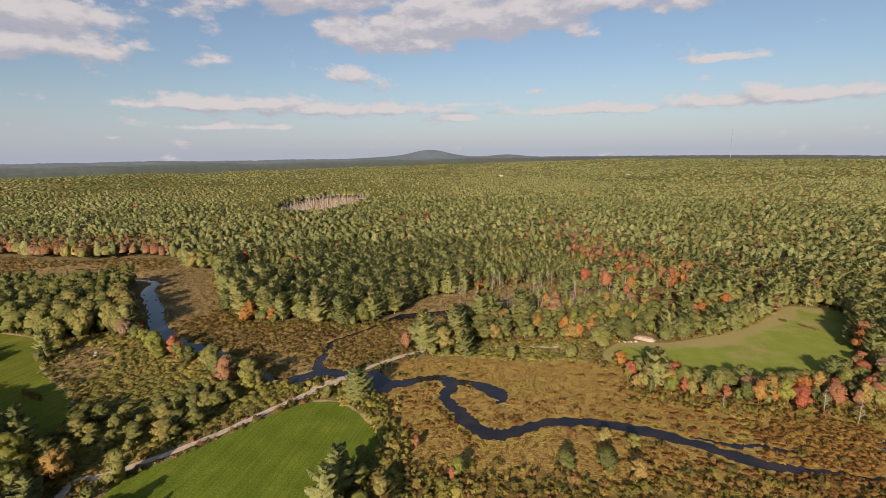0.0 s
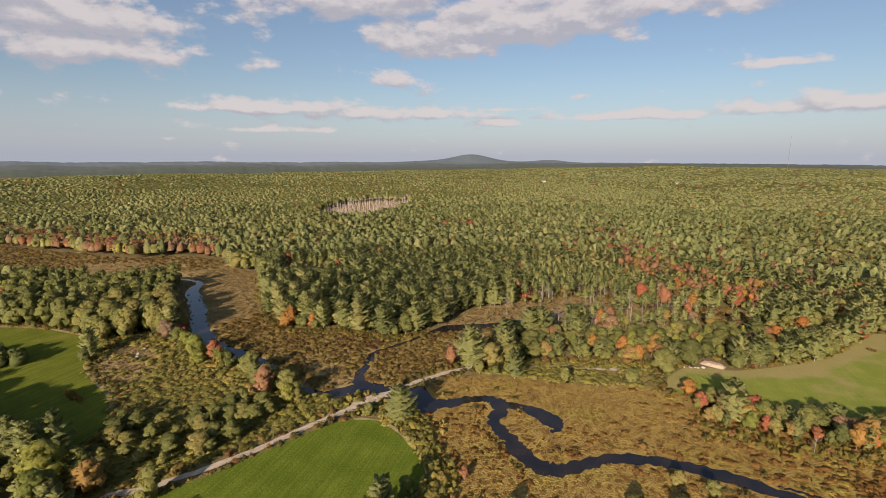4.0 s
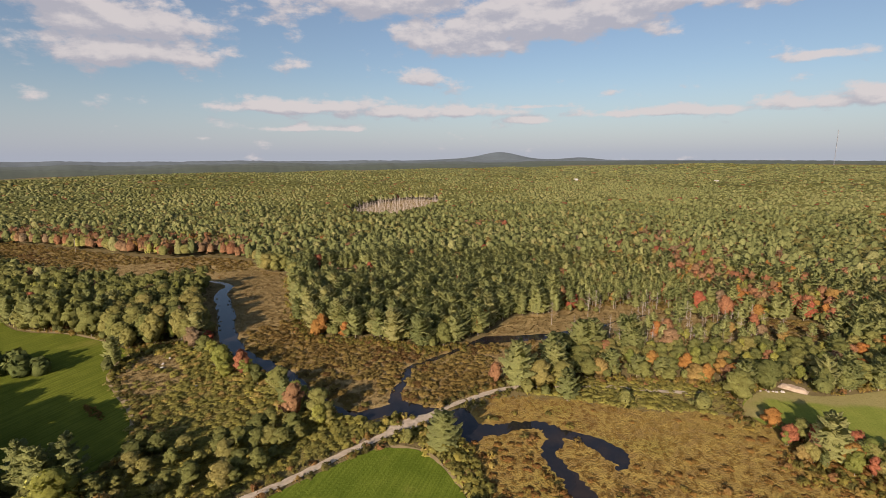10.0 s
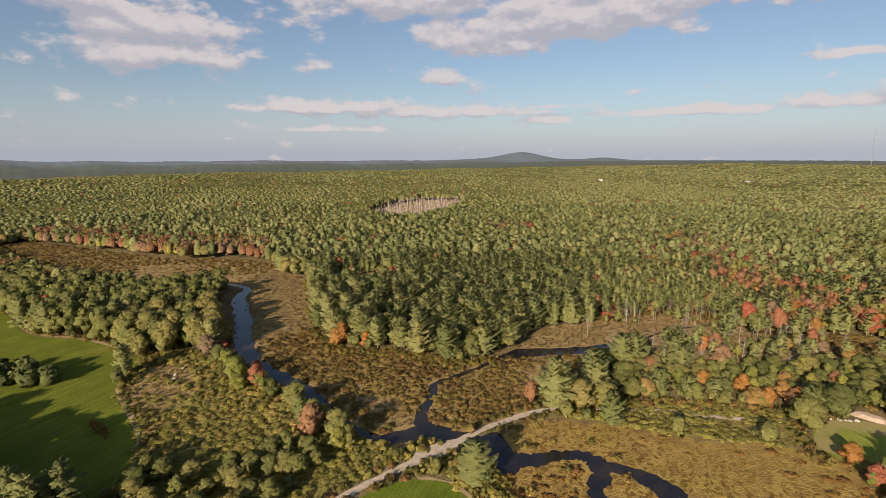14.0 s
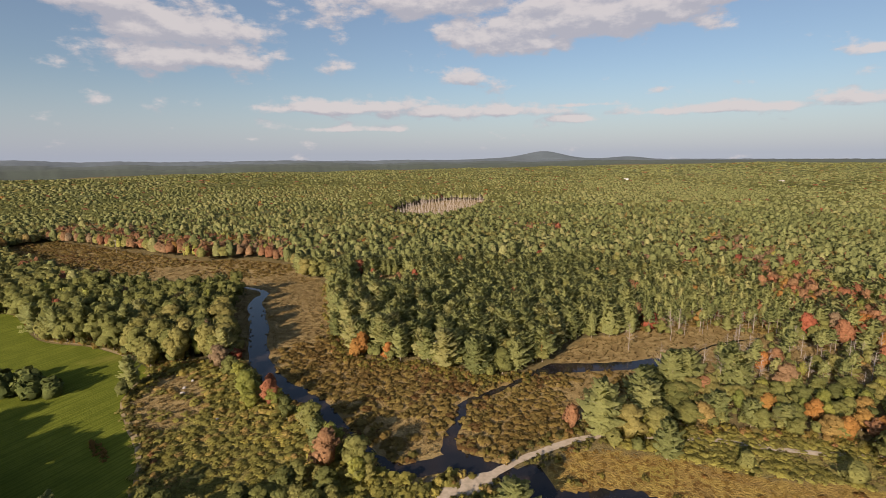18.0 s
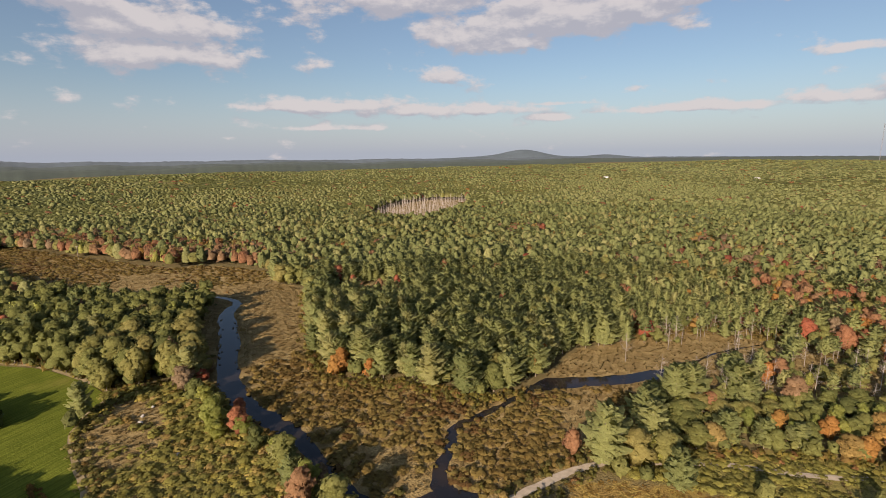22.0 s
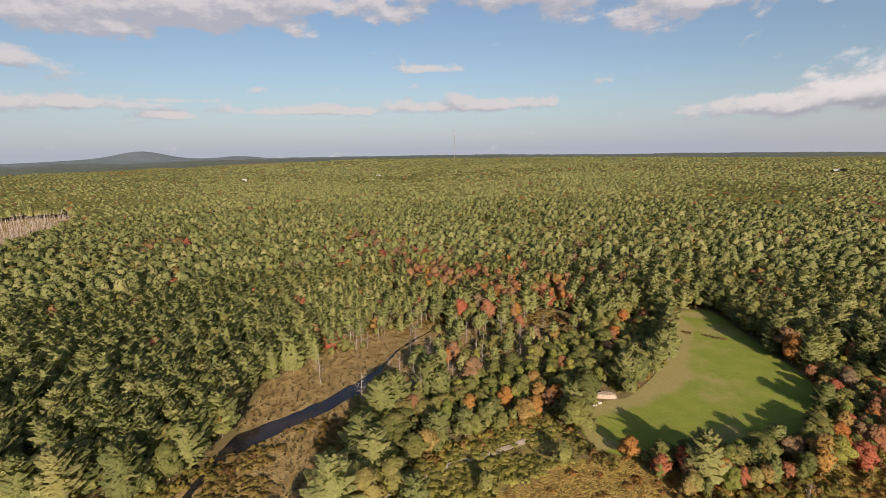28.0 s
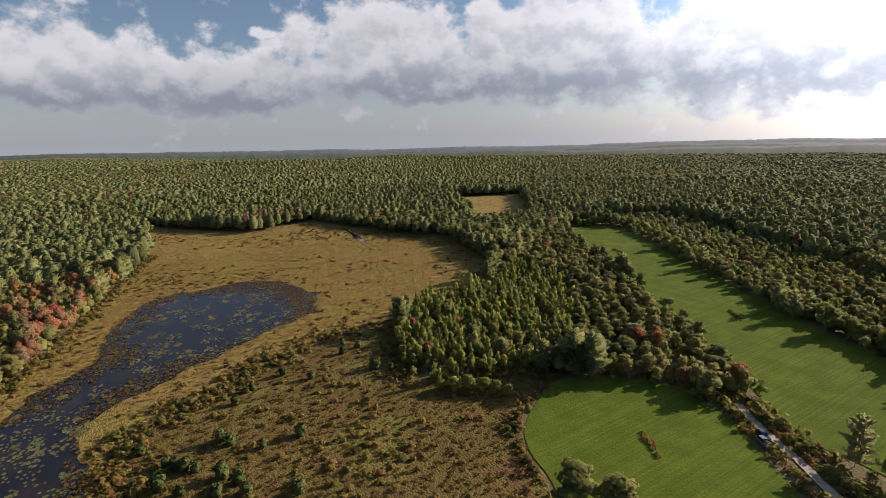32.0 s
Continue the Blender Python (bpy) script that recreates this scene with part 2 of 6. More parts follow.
PASTURE = leaf_material("old_pasture_grass", [(0, (.1, .05, .017)), (.4, (.112, .07, .019)), (.75, (.122, .09, .021)), (1, (.152, .126, .029))], .5, .08, 0, 3)
JUNIPER = leaf_material("young_conifer_needles", [(0, (.062, .078, .025)), (1, (.108, .122, .037))], .2, .2, .36, 3.0)
PADS = leaf_material("lily_pads", [(0, (.075, .077, .034)), (.6, (.115, .11, .05)), (1, (.1, .072, .034))], 0.0, .25, 0, 3)


def bark_material(name, a, b):
    m, t, p = material(name)
    co = t.nodes.new("ShaderNodeTexCoord")
    n = noise_n(t, co.outputs["Object"], 9.0, 4)
    link(t, mix_col(t, n, a, b), p.inputs["Base Color"])
    p.inputs["Roughness"].default_value = 0.9
    return m


BARK = bark_material("bark", (.13, .1, .075), (.33, .28, .22))
PALE_BARK = bark_material("pale_bark", (.1, .08, .06), (.23, .19, .15))
GREYWOOD = bark_material("weathered_dead_wood", (.17, .14, .115), (.31, .27, .23))


def ground_material():
    m, t, p = material("land")
    g = t.nodes.new("ShaderNodeNewGeometry")
    pos = g.outputs["Position"]
    att = {}
    for k in ("marsh", "scrub", "bog", "alder"):
        a = t.nodes.new("ShaderNodeAttribute")
        a.attribute_name = k
        att[k] = a.outputs["Fac"]
    big, mid, fine = noise_n(t, pos, .03, 4), noise_n(t, pos, .22, 4), noise_n(t, pos, 1.6, 3)
    litter = mix_col(t, mid, (.1, .08, .036), (.17, .13, .056))
    sedge = mix_col(t, smooth(t, mid, .35, .65), (.18, .116, .036), (.25, .175, .046))
    sedge = mix_col(t, smooth(t, big, .5, .62), sedge, (.212, .162, .0382))
    sedge = mix_col(t, smooth(t, fine, .52, .75), sedge, (.165, .108, .035))
    bog = mix_col(t, smooth(t, mid, .38, .62), (.175, .12, .046), (.26, .19, .08))
    bog = mix_col(t, smooth(t, fine, .5, .7), bog, (.14, .095, .04))
    scrub = mix_col(t, smooth(t, mid, .35, .65), (.102, .064, .019), (.126, .09, .022))
    scrub = mix_col(t, smooth(t, big, .5, .62), scrub, (.14, .118, .028))
    scrub = mix_col(t, smooth(t, noise_n(t, pos, .05, 4), .55, .66), scrub, (.13, .072, .026))
    scrub = mix_col(t, smooth(t, fine, .52, .72), scrub, (.082, .06, .021))

    def edge(k):
        return smooth(t, math_n(t, "ADD", att[k], math_n(t, "MULTIPLY", math_n(t, "SUBTRACT", mid, .5), .9)), .35, .65)

    col = mix_col(t, edge("scrub"), litter, scrub)
    alder = mix_col(t, smooth(t, mid, .35, .65), (.136, .115, .034), (.204, .17, .0467))
    col = mix_col(t, edge("alder"), col, mix_col(t, smooth(t, fine, .5, .7), alder, (.102, .085, .0298)))
    col = mix_col(t, edge("marsh"), col, sedge)
    col = mix_col(t, edge("bog"), col, bog)
    link(t, col, p.inputs["Base Color"])
    p.inputs["Roughness"].default_value = 0.95
    p.inputs["Specular IOR Level"].default_value = 0.1
    b = t.nodes.new("ShaderNodeBump")
    b.inputs["Strength"].default_value, b.inputs["Distance"].default_value = 0.8, 0.5
    link(t, fine, b.inputs["Height"])
    link(t, b.outputs[0], p.inputs["Normal"])
    return m


def grass_material(name, a, b, dry, dry_at, heading, swath=.55):
    """Mown grass with faint swathes along a heading, and dry patches."""
    m, t, p = material(name)
    g = t.nodes.new("ShaderNodeNewGeometry")
    pos = g.outputs["Position"]
    big, mid, fine = noise_n(t, pos, .02, 3), noise_n(t, pos, .12, 4), noise_n(t, pos, 1.3, 4, .65)
    mp = t.nodes.new("ShaderNodeMapping")
    mp.inputs["Rotation"].default_value = (0, 0, radians(heading))
    mp.inputs["Scale"].default_value = (2.2, .03, 1)
    link(t, pos, mp.inputs[0])
    row = noise_n(t, mp.outputs[0], .8, 2)
    col = mix_col(t, smooth(t, mid, .3, .7), a, b)
    col = mix_col(t, math_n(t, "MULTIPLY", smooth(t, row, .42, .6), swath), col, (a[0] * .6, a[1] * .65, a[2] * .6))
    e = t.nodes.new("ShaderNodeAttribute")
    e.attribute_name = "rim"
    d = smooth(t, math_n(t, "ADD", math_n(t, "ADD", big, math_n(t, "MULTIPLY", mid, .3)), math_n(t, "MULTIPLY", e.outputs["Fac"], .3)), dry_at, dry_at + .16)
    col = mix_col(t, math_n(t, "MULTIPLY", d, .78), col, dry)
    col = mix_col(t, math_n(t, "MULTIPLY", smooth(t, fine, .48, .72), .3), col, (a[0] * .5, a[1] * .5, a[2] * .5))
    link(t, col, p.inputs["Base Color"])
    p.inputs["Roughness"].default_value = 1.0
    p.inputs["Specular IOR Level"].default_value = 0.03
    bp = t.nodes.new("ShaderNodeBump")
    bp.inputs["Strength"].default_value, bp.inputs["Distance"].default_value = 0.6, 0.3
    link(t, fine, bp.inputs["Height"])
    link(t, bp.outputs[0], p.inputs["Normal"])
    return m


def water_material():
    m, t, p = material("dark_bog_water")
    g = t.nodes.new("ShaderNodeNewGeometry")
    n = noise_n(t, g.outputs["Position"], .1, 4)
    link(t, mix_col(t, smooth(t, n, .4, .7), (.011, .011, .013), (.026, .019, .015)), p.inputs["Base Color"])
    p.inputs["Roughness"].default_value = 0.06
    p.inputs["IOR"].default_value = 1.33
    b = t.nodes.new("ShaderNodeBump")
    b.inputs["Strength"].default_value, b.inputs["Distance"].default_value = 0.06, 0.1
    link(t, noise_n(t, g.outputs["Position"], 1.2, 3), b.inputs["Height"])
    link(t, b.outputs[0], p.inputs["Normal"])
    return m


def plain(name, a, b, scale=2.0, rough=.8, metal=0.0):
    m, t, p = material(name)
    co = t.nodes.new("ShaderNodeTexCoord")
    n = noise_n(t, co.outputs["Object"], scale, 5)
    link(t, mix_col(t, smooth(t, n, .3, .7), a, b), p.inputs["Base Color"])
    p.inputs["Roughness"].default_value, p.inputs["Metallic"].default_value = rough, metal
    return m


LAND = ground_material()
HAY = grass_material("mown_grass", (.074, .102, .0115), (.104, .132, .0165), (.15, .135, .032), .8, 40, .4)
HAY_W = grass_material("mown_swathes", (.088, .104, .0135), (.118, .134, .0185), (.16, .14, .034), .78, 62, .6)
HAY_DRY = grass_material("grazed_grass", (.138, .165, .03), (.175, .192, .038), (.235, .19, .085), .68, 20, .15)
WATER = water_material()
GRAVEL = plain("pale_gravel", (.257, .211, .148), (.359, .296, .218), .7, .95)
DRY = plain("dry_grass_margin", (.2, .15, .072), (.265, .2, .1), .25, .95)
DIRT = plain("trodden_dirt", (.16, .12, .072), (.224, .168, .096), .5, .95)

# ---- plan ----


def spline(points, per=6, closed=False):
    """A smooth line through the points (Catmull-Rom); extra columns are carried along."""
    p = np.array(points, float)
    n = len(p)
    out = []
    for i in range(n if closed else n - 1):
        a, b, c, d = (p[(i + k) % n] if closed else p[min(max(i + k, 0), n - 1)] for k in (-1, 0, 1, 2))
        for s in np.arange(per) / per:
            out.append(.5 * ((2 * b) + (c - a) * s + (2 * a - 5 * b + 4 * c - d) * s ** 2 + (3 * b - a - 3 * c + d) * s ** 3))
    if not closed:
        out.append(p[-1])
    return np.array(out)


def inside(x, y, poly):
    c = np.zeros(x.shape, bool)
    p = np.asarray(poly, float)
    for (x0, y0), (x1, y1) in zip(p, np.roll(p, -1, 0)):
        if y0 == y1:
            continue
        c ^= ((y0 > y) != (y1 > y)) & (x < (x1 - x0) * (y - y0) / (y1 - y0) + x0)
    return c


def far_from(x, y, line):
    """The distance from the points to a line of points."""
    d = np.full(x.shape, 1e9)
    for a, b in zip(line[:-1], line[1:]):
        v = b[:2] - a[:2]
        s = np.clip(((x - a[0]) * v[0] + (y - a[1]) * v[1]) / max(v @ v, 1e-9), 0, 1)
        d = np.minimum(d, np.hypot(x - a[0] - s * v[0], y - a[1] - s * v[1]))
    return d


def waves(x, y, scale, seed):
    """Smooth hills and hollows, about -1 to 1."""
    r = np.random.RandomState(seed)
    v = 0
    for i in range(6):
        a, k, f = r.uniform(0, 6.28), (1.7 ** i) / scale, r.uniform(0, 6.28)
        v = v + np.sin((x * math.cos(a) + y * math.sin(a)) * k + f + 1.3 * np.sin((y * math.cos(a) - x * math.sin(a)) * k * .7 + f)) / 1.5 ** i
    return v / 2.2


FIELD_A = spline([(-94, 83), (-86, 103), (-73, 127), (-66, 134), (-57, 135), (-47, 128), (-39, 119), (-36, 111), (-40, 100), (-40, 86), (-5, 55), (31, 27),
                  (47, 21), (57, 14), (67, -2), (70, -14), (58, -31), (45, -38), (30, -35), (17, -27), (5, -18), (-30, 8), (-68, 48)], 5, True)
FIELD_W = spline([(-324, 178), (-268, 163), (-235, 167), (-197, 162), (-188, 149), (-177, 138), (-153, 126), (-138, 115), (-131, 105), (-135, 96), (-152, 86),
                  (-210, 80), (-270, 100), (-325, 130)], 5, True)
FIELD_N = spline([(31, 196), (37, 202.5), (46, 205.2), (57, 206.2), (79, 218.4), (102, 239), (115, 256), (127, 267.4), (145, 262), (129, 220), (117, 193), (103, 180), (86, 171), (63, 172),
                  (48, 174), (32, 181), (29, 190)], 5, True)
FIELD_S = spline([(260, -205), (237, -240), (146, -188), (57, -132), (18, -112), (-40, -80), (-45, -30), (-5, -40), (15, -42), (41, -62), (79, -87), (146, -130)], 5, True)
ROAD = spline([(31, -44), (23, -38), (13, -32), (3, -26), (-32, 1), (-72, 42), (-104, 81), (-99, 91), (-91, 101), (-83, 114), (-76, 128), (-70, 139), (-64, 150),
               (-57, 162), (-48, 174), (-40, 181)], 6)
POOL = spline([(110, 148), (135, 143), (161, 129), (181, 113), (222, 111), (250, 82), (243, 37), (212, 25), (178, 37), (166, 60), (145, 94), (127, 116), (93, 116),
               (88, 123), (95, 140)], 14, True)
POOL = POOL + np.stack([waves(POOL[:, 0], POOL[:, 1], 9, 81), waves(POOL[:, 0], POOL[:, 1], 9, 82)], 1) * 4.2
RIVER_W = spline([(-300, 250, 3), (-255, 262, 3), (-232, 258, 4), (-222, 241, 7), (-192, 212, 7.5), (-166, 185, 7.5), (-146, 172, 7), (-127, 166, 7), (-114, 160, 5),
                  (-95, 149, 4), (-83, 146, 5), (-73, 153.5, 7.5), (-62, 155, 7), (-54, 153.5, 7), (-47, 150.5, 6), (-41, 152, 5.5), (-36, 156, 4.5), (-30.5, 158.4, 4), (-26.5, 157.3, 5),
                  (-24.3, 153, 4.6), (-25, 146, 4.2), (-22.3, 140.5, 4.2), (-18.5, 136.5, 4.4), (-15.5, 131.5, 5.4), (-11.3, 127.5, 6), (-7, 126, 6), (-2.4, 127.5, 4.8), (3.4, 132, 4.4),
                  (8, 135.2, 4.2), (18.6, 137.2, 4.2), (27.3, 136.6, 5), (36.8, 134.8, 5), (46.6, 131, 4.2), (54, 127.4, 4.6), (60, 125, 4.6), (68.6, 123.5, 3), (76, 124.5, 1.8), (84, 123, 1.3), (92, 124, 1)], 6)
TONGUE = spline([(-24, 156.5, 4), (-17, 155.5, 5), (-12, 153.5, 6), (-8, 149.5, 6.5), (-6.5, 146, 3), (-8, 143.5, 1)], 6)
BRAID = spline([(46, 134.5, .5), (52, 133, 1.4), (58, 132, 2.2), (63, 133.5, 1.2), (68, 132, 2.4), (73, 131, .5)], 6)
UPPER = spline([(458, -58, 1), (440, -57, 4), (418, -62, 2), (400, -60, 7), (380, -55, 3), (350, -52, 1.5), (330, -49, 6), (312, -46, 2), (298, -42, .5)], 6)
REACH = spline([(-57, 157.5), (-53.5, 161.5), (-50, 158), (-46, 152.5), (-43.5, 147), (-45.5, 143.5), (-50, 145.5), (-54.5, 149.5), (-58, 153)], 5, True)
CREEK = spline([(12, 284, .6), (-4, 270, 1), (-14, 256, 1.4), (-22, 246, 4), (-28, 240, 6.5), (-39, 232, 6.5), (-52, 225, 7.5), (-61, 219.5, 8.5), (-66, 213, 2.6), (-72, 200, 2.4), (-78, 190, 2.6),
                (-81, 183, 3), (-79, 174, 3), (-77, 162, 4), (-73, 156, 6)], 6)
MARSH = [(-47, 173), (-10, 178), (30, 183), (38, 172), (40, 166), (110, 166), (134, 161), (168, 141), (262, 117), (355, 93), (496, 91), (438, 46), (405, 15), (434, -45),
         (364, -67), (276, -103), (196, -85), (165, -50), (159, -6), (140, 60), (112, 112), (60, 112), (-20, 104), (-38, 108), (-38, 121), (-48, 130), (-56, 140)]
SCRUB_E = [(140, 60), (159, -6), (136, 14), (99, 28), (88, 5), (80, -10), (71, -14), (60, 14), (31, 28), (-40, 88), (-38, 108), (-20, 104), (60, 112), (112, 112)]
BOG = [(-62, 142), (-60, 160), (-47, 178), (-54, 192), (-66, 212), (-79, 202), (-96, 204), (-113, 202), (-131, 200), (-153, 216), (-190, 262), (-213, 293), (-241, 298),
       (-278, 292), (-335, 264), (-330, 248), (-298, 254), (-238, 248), (-231, 236), (-201, 203), (-174, 178), (-150, 163), (-110, 150), (-84, 138), (-74, 140)]
SCRUB_W = [(-196, 162), (-176, 137), (-153, 124), (-131, 103), (-128, 86), (-108, 79), (-78, 131), (-72, 142), (-84, 142), (-110, 152), (-147, 167), (-168, 178), (-188, 173)]
MEADOW = [(-64, 226), (-55, 255), (-33, 266), (3, 283), (12, 270), (-10, 244), (-25, 232), (-45, 222)]
STRIP_W = [(-540, 270), (-400, 233), (-330, 222), (-262, 238), (-234, 250), (-241, 298), (-266, 320), (-315, 324), (-338, 305), (-393, 309), (-449, 312), (-540, 318)]
REEDS_W = [(-192, 162), (-172, 166), (-152, 148), (-150, 132), (-163, 128), (-178, 139)]
GLADE = [(49, 262), (58, 288), (76, 292), (83, 265), (62, 258)]
CLEARING = [(-400, 800), (-372, 840), (-310, 850), (-276, 780), (-268, 640), (-262, 570), (-318, 575), (-372, 640), (-398, 740)]
FAR_MARSH = [(490, -240), (455, -320), (350, -245), (300, -195), (310, -150), (360, -180)]
BOG_N = [(-66, 212), (-54, 192), (-47, 180), (-36, 190), (-32, 206), (-24, 222), (-30, 230), (-52, 222), (-61, 218)]
ROADSIDE = [(30, -31), (16, -22), (2, -9), (-22, -2), (-34, -18), (-8, -36), (8, -40), (24, -50)]
TAN_BANK = [(2, 194), (20, 192.5), (30, 192.5), (31, 181), (22, 183), (8, 189)]
OUTLET = [(60, 116), (72, 110), (92, 108), (104, 112), (92, 116), (88, 124), (95, 141), (98, 150), (84, 152), (64, 142)]
SHRUB_N = [(-44, 178), (-32, 190), (0, 200), (26, 203), (30, 184), (-10, 178)]
HOUSES = []
for bearing, reach in ((-4.2, 1640), (9.8, 1660), (54.7, 1650), (66.8, 1700), (86.5, 1600)):
    HOUSES.append((-25 + reach * math.sin(radians(bearing)), 60 + reach * math.cos(radians(bearing)), radians(bearing)))
# strips kept free of trees towards the camera, so each house shows
VIEW_GAPS = []
for hx, hy, b in HOUSES:
    c, d = np.array([math.sin(b), math.cos(b)]), np.array([math.cos(b), -math.sin(b)])
    VIEW_GAPS.append([tuple(np.array([hx, hy]) + c * u + d * v) for u, v in ((12, -14), (12, 14), (-150, 18), (-150, -18))])
HOLE = [(-198, 282), (-168, 276), (-150, 288), (-156, 310), (-180, 320), (-202, 302)]
BANK = [(39, 204), (44, 214), (50, 213), (56, 208), (52, 202)]
LEE = [(-142, 86), (-96, 88), (-84, 56), (-112, 40), (-142, 60)]
OPEN = VIEW_GAPS + [HOLE, BANK, [(-70, 132), (-63, 148), (-52, 147), (-35, 126), (-34, 106), (-44, 124)], MARSH, SCRUB_E, BOG, SCRUB_W, MEADOW, GLADE, STRIP_W, CLEARING, FAR_MARSH, BOG_N, SHRUB_N, ROADSIDE, FIELD_A, FIELD_W, FIELD_N, FIELD_S]
PINEWOOD = [(-213, 293), (-153, 216), (-131, 200), (-96, 204), (-79, 202), (-66, 214), (-62, 235), (-55, 255), (-33, 266), (-40, 330), (-90, 420), (-220, 420)]
OAKWOOD = [(-440, 215), (-383, 228), (-308, 221), (-250, 236), (-234, 246), (-200, 205), (-168, 180), (-200, 165), (-264, 166), (-330, 180), (-420, 170)]
OAK_BELT = [(-32, 192), (-30, 204), (-20, 216), (4, 226), (53, 250), (114, 275), (110, 255), (90, 232), (32, 204), (0, 198)]
BARE_STAND = [(-48, 268), (0, 285), (20, 283), (42, 330), (10, 352), (-42, 346)]
WARM_WOOD = [(-20, 580), (70, 560), (120, 430), (190, 320), (130, 270), (40, 285), (0, 300), (-30, 430)]
WET_WOOD = [(-46, 253), (-30, 276), (1, 290), (36, 283), (66, 274), (74, 258), (43, 243), (16, 232), (-16, 226), (-36, 226)]
DEAD_STAND = [(-40, 240), (-33, 275), (5, 300), (30, 268), (10, 240), (-15, 225)]
ROW_LINE = spline([(37, 166), (52, 163), (70, 162), (88, 163), (106, 166), (118, 176), (124, 190)], 3)
ASPEN_WOOD = [(99, 28), (131, 17), (161, -10), (170, -60), (190, -95), (148, -95), (100, -50), (77, -22), (84, -2), (87, 23)]
RED_STANDS = [[(0, 525), (32, 500), (52, 398), (58, 341), (92, 312), (88, 285), (60, 281), (31, 299), (16, 374), (0, 441)],
              [(-570, 318), (-449, 313), (-393, 310), (-338, 306), (-315, 326), (-262, 320), (-258, 338), (-320, 366), (-400, 362), (-570, 375)],
              [(120, 166), (153, 142), (262, 118), (300, 110), (290, 150), (194, 178), (140, 182)],
              [(-165, 530), (-120, 540), (-110, 500), (-150, 490)], [(434, 391), (433, 352), (514, 367), (524, 300), (560, 380)],
              [(420, 20), (450, -60), (475, -50), (450, 30)]]
ROW_N = [(30, 160), (66, 157), (112, 157), (134, 163), (136, 200), (118, 196), (104, 184), (86, 178), (63, 178), (30, 186)]
HEDGE = [(170, -60), (266, -211), (148, -128), (79, -88), (41, -64), (15, -42), (-60, 0), (-20, 20), (33, -38), (77, -22), (120, -45)]
SOUTH_EDGE = [(285, -225), (260, -250), (237, -242), (146, -190), (57, -134), (18, -114), (-60, -86), (-90, -150), (0, -190), (130, -268), (240, -320)]
LOW = [(LEE, .58), (OAKWOOD, 1.22), (OAK_BELT, .62), (ROW_N, .55), (ASPEN_WOOD, .58), (HEDGE, .66), (SOUTH_EDGE, .55), (BARE_STAND, .8), (WET_WOOD, .7)]

# far skyline: the height at which the land meets the sky, and the lower one at which the forest plain ends, by bearing
SKY_AZ = [-180, -90, -64, -60, -50, -40, -31, -26, 0, 18, 30, 38, 42, 50, 65, 77, 84, 95, 107, 116, 122, 132, 144, 152, 163, 180]
SKY_EL = [-.8, -.6, -.3, -.5, -.58, -.6, -.76, -.66, -.66, -.66, -.92, -.85, -.76, -.78, -.9, -1.1, -.98, -1.2, -1.4, -1.5, -1.42, -1.56, -1.32, -1.18, -1.08, -.8]
PLAIN_AZ = [-180, -90, -50, -38, -26, -14, -4, 8, 20, 60, 84, 96, 107, 120, 135, 150, 165, 180]
PLAIN_EL = [-1.6, -1.6, -1.55, -1.5, -1.3, -1.15, -.95, -.74, -.7, -.9, -1.05, -1.55, -1.95, -2.15, -2.2, -2.1, -2.0, -1.8]
CANOPY = 15.0


def height(x, y):
    dx, dy = x + 25, y - 60
    r = np.hypot(dx, dy)
    az = np.degrees(np.arctan2(dx, dy))
    far = 78 + 3700 * np.tan(np.radians(np.interp(az, PLAIN_AZ, PLAIN_EL))) - CANOPY - 3
    s = np.clip((r - 900) / 2800, 0, 1)
    s = s * s * (3 - 2 * s)
    roll = np.clip((r - 400) / 900, 0, 1)
    h = s * far + roll * (1 - .75 * s) * 17 * waves(x, y, 430, 3) + roll * 4 * waves(x, y, 170, 5)
    return h - np.clip((r - 4500) / 400, 0, 1) * 20


def mesh_object(name, verts, faces, mats, parent=None, attrs=None, mat_index=None, flat=True, normals=None):
    """One mesh object out of arrays; faces all have the same number of corners."""
    me = bpy.data.meshes.new(name)
    v, f = np.asarray(verts, np.float32), np.asarray(faces, np.int32)
    n, k = f.shape
    me.vertices.add(len(v))
    me.vertices.foreach_set("co", v.ravel())
    me.loops.add(n * k)
    me.loops.foreach_set("vertex_index", f.ravel())
    me.polygons.add(n)
    me.polygons.foreach_set("loop_start", np.arange(0, n * k, k, dtype=np.int32))
    for m in mats if isinstance(mats, (list, tuple)) else [mats]:
        me.materials.append(m)
    if mat_index is not None:
        me.polygons.foreach_set("material_index", np.asarray(mat_index, np.int32))
    for key, val in (attrs or {}).items():
        a = me.attributes.new(key, "FLOAT", "POINT")
        a.data.foreach_set("value", np.asarray(val, np.float32))
    me.update(calc_edges=True)
    if not flat or normals is not None:
        me.polygons.foreach_set("use_smooth", np.ones(n, bool))
    if normals is not None:
        me.normals_split_custom_set_from_vertices(np.asarray(normals, np.float32))
    ob = new(name, me)
    if parent is not None:
        ob.parent = parent
    return ob


def axis(lo, hi, step, end_lo, end_hi, n):
    core = np.arange(lo, hi + .1, step)
    up = hi + (end_hi - hi) * (np.geomspace(1, 60, n) - 1 + .2) / 59.2
    dn = lo - (lo - end_lo) * (np.geomspace(1, 60, n) - 1 + .2) / 59.2
    return np.concatenate([dn[::-1], core, up])


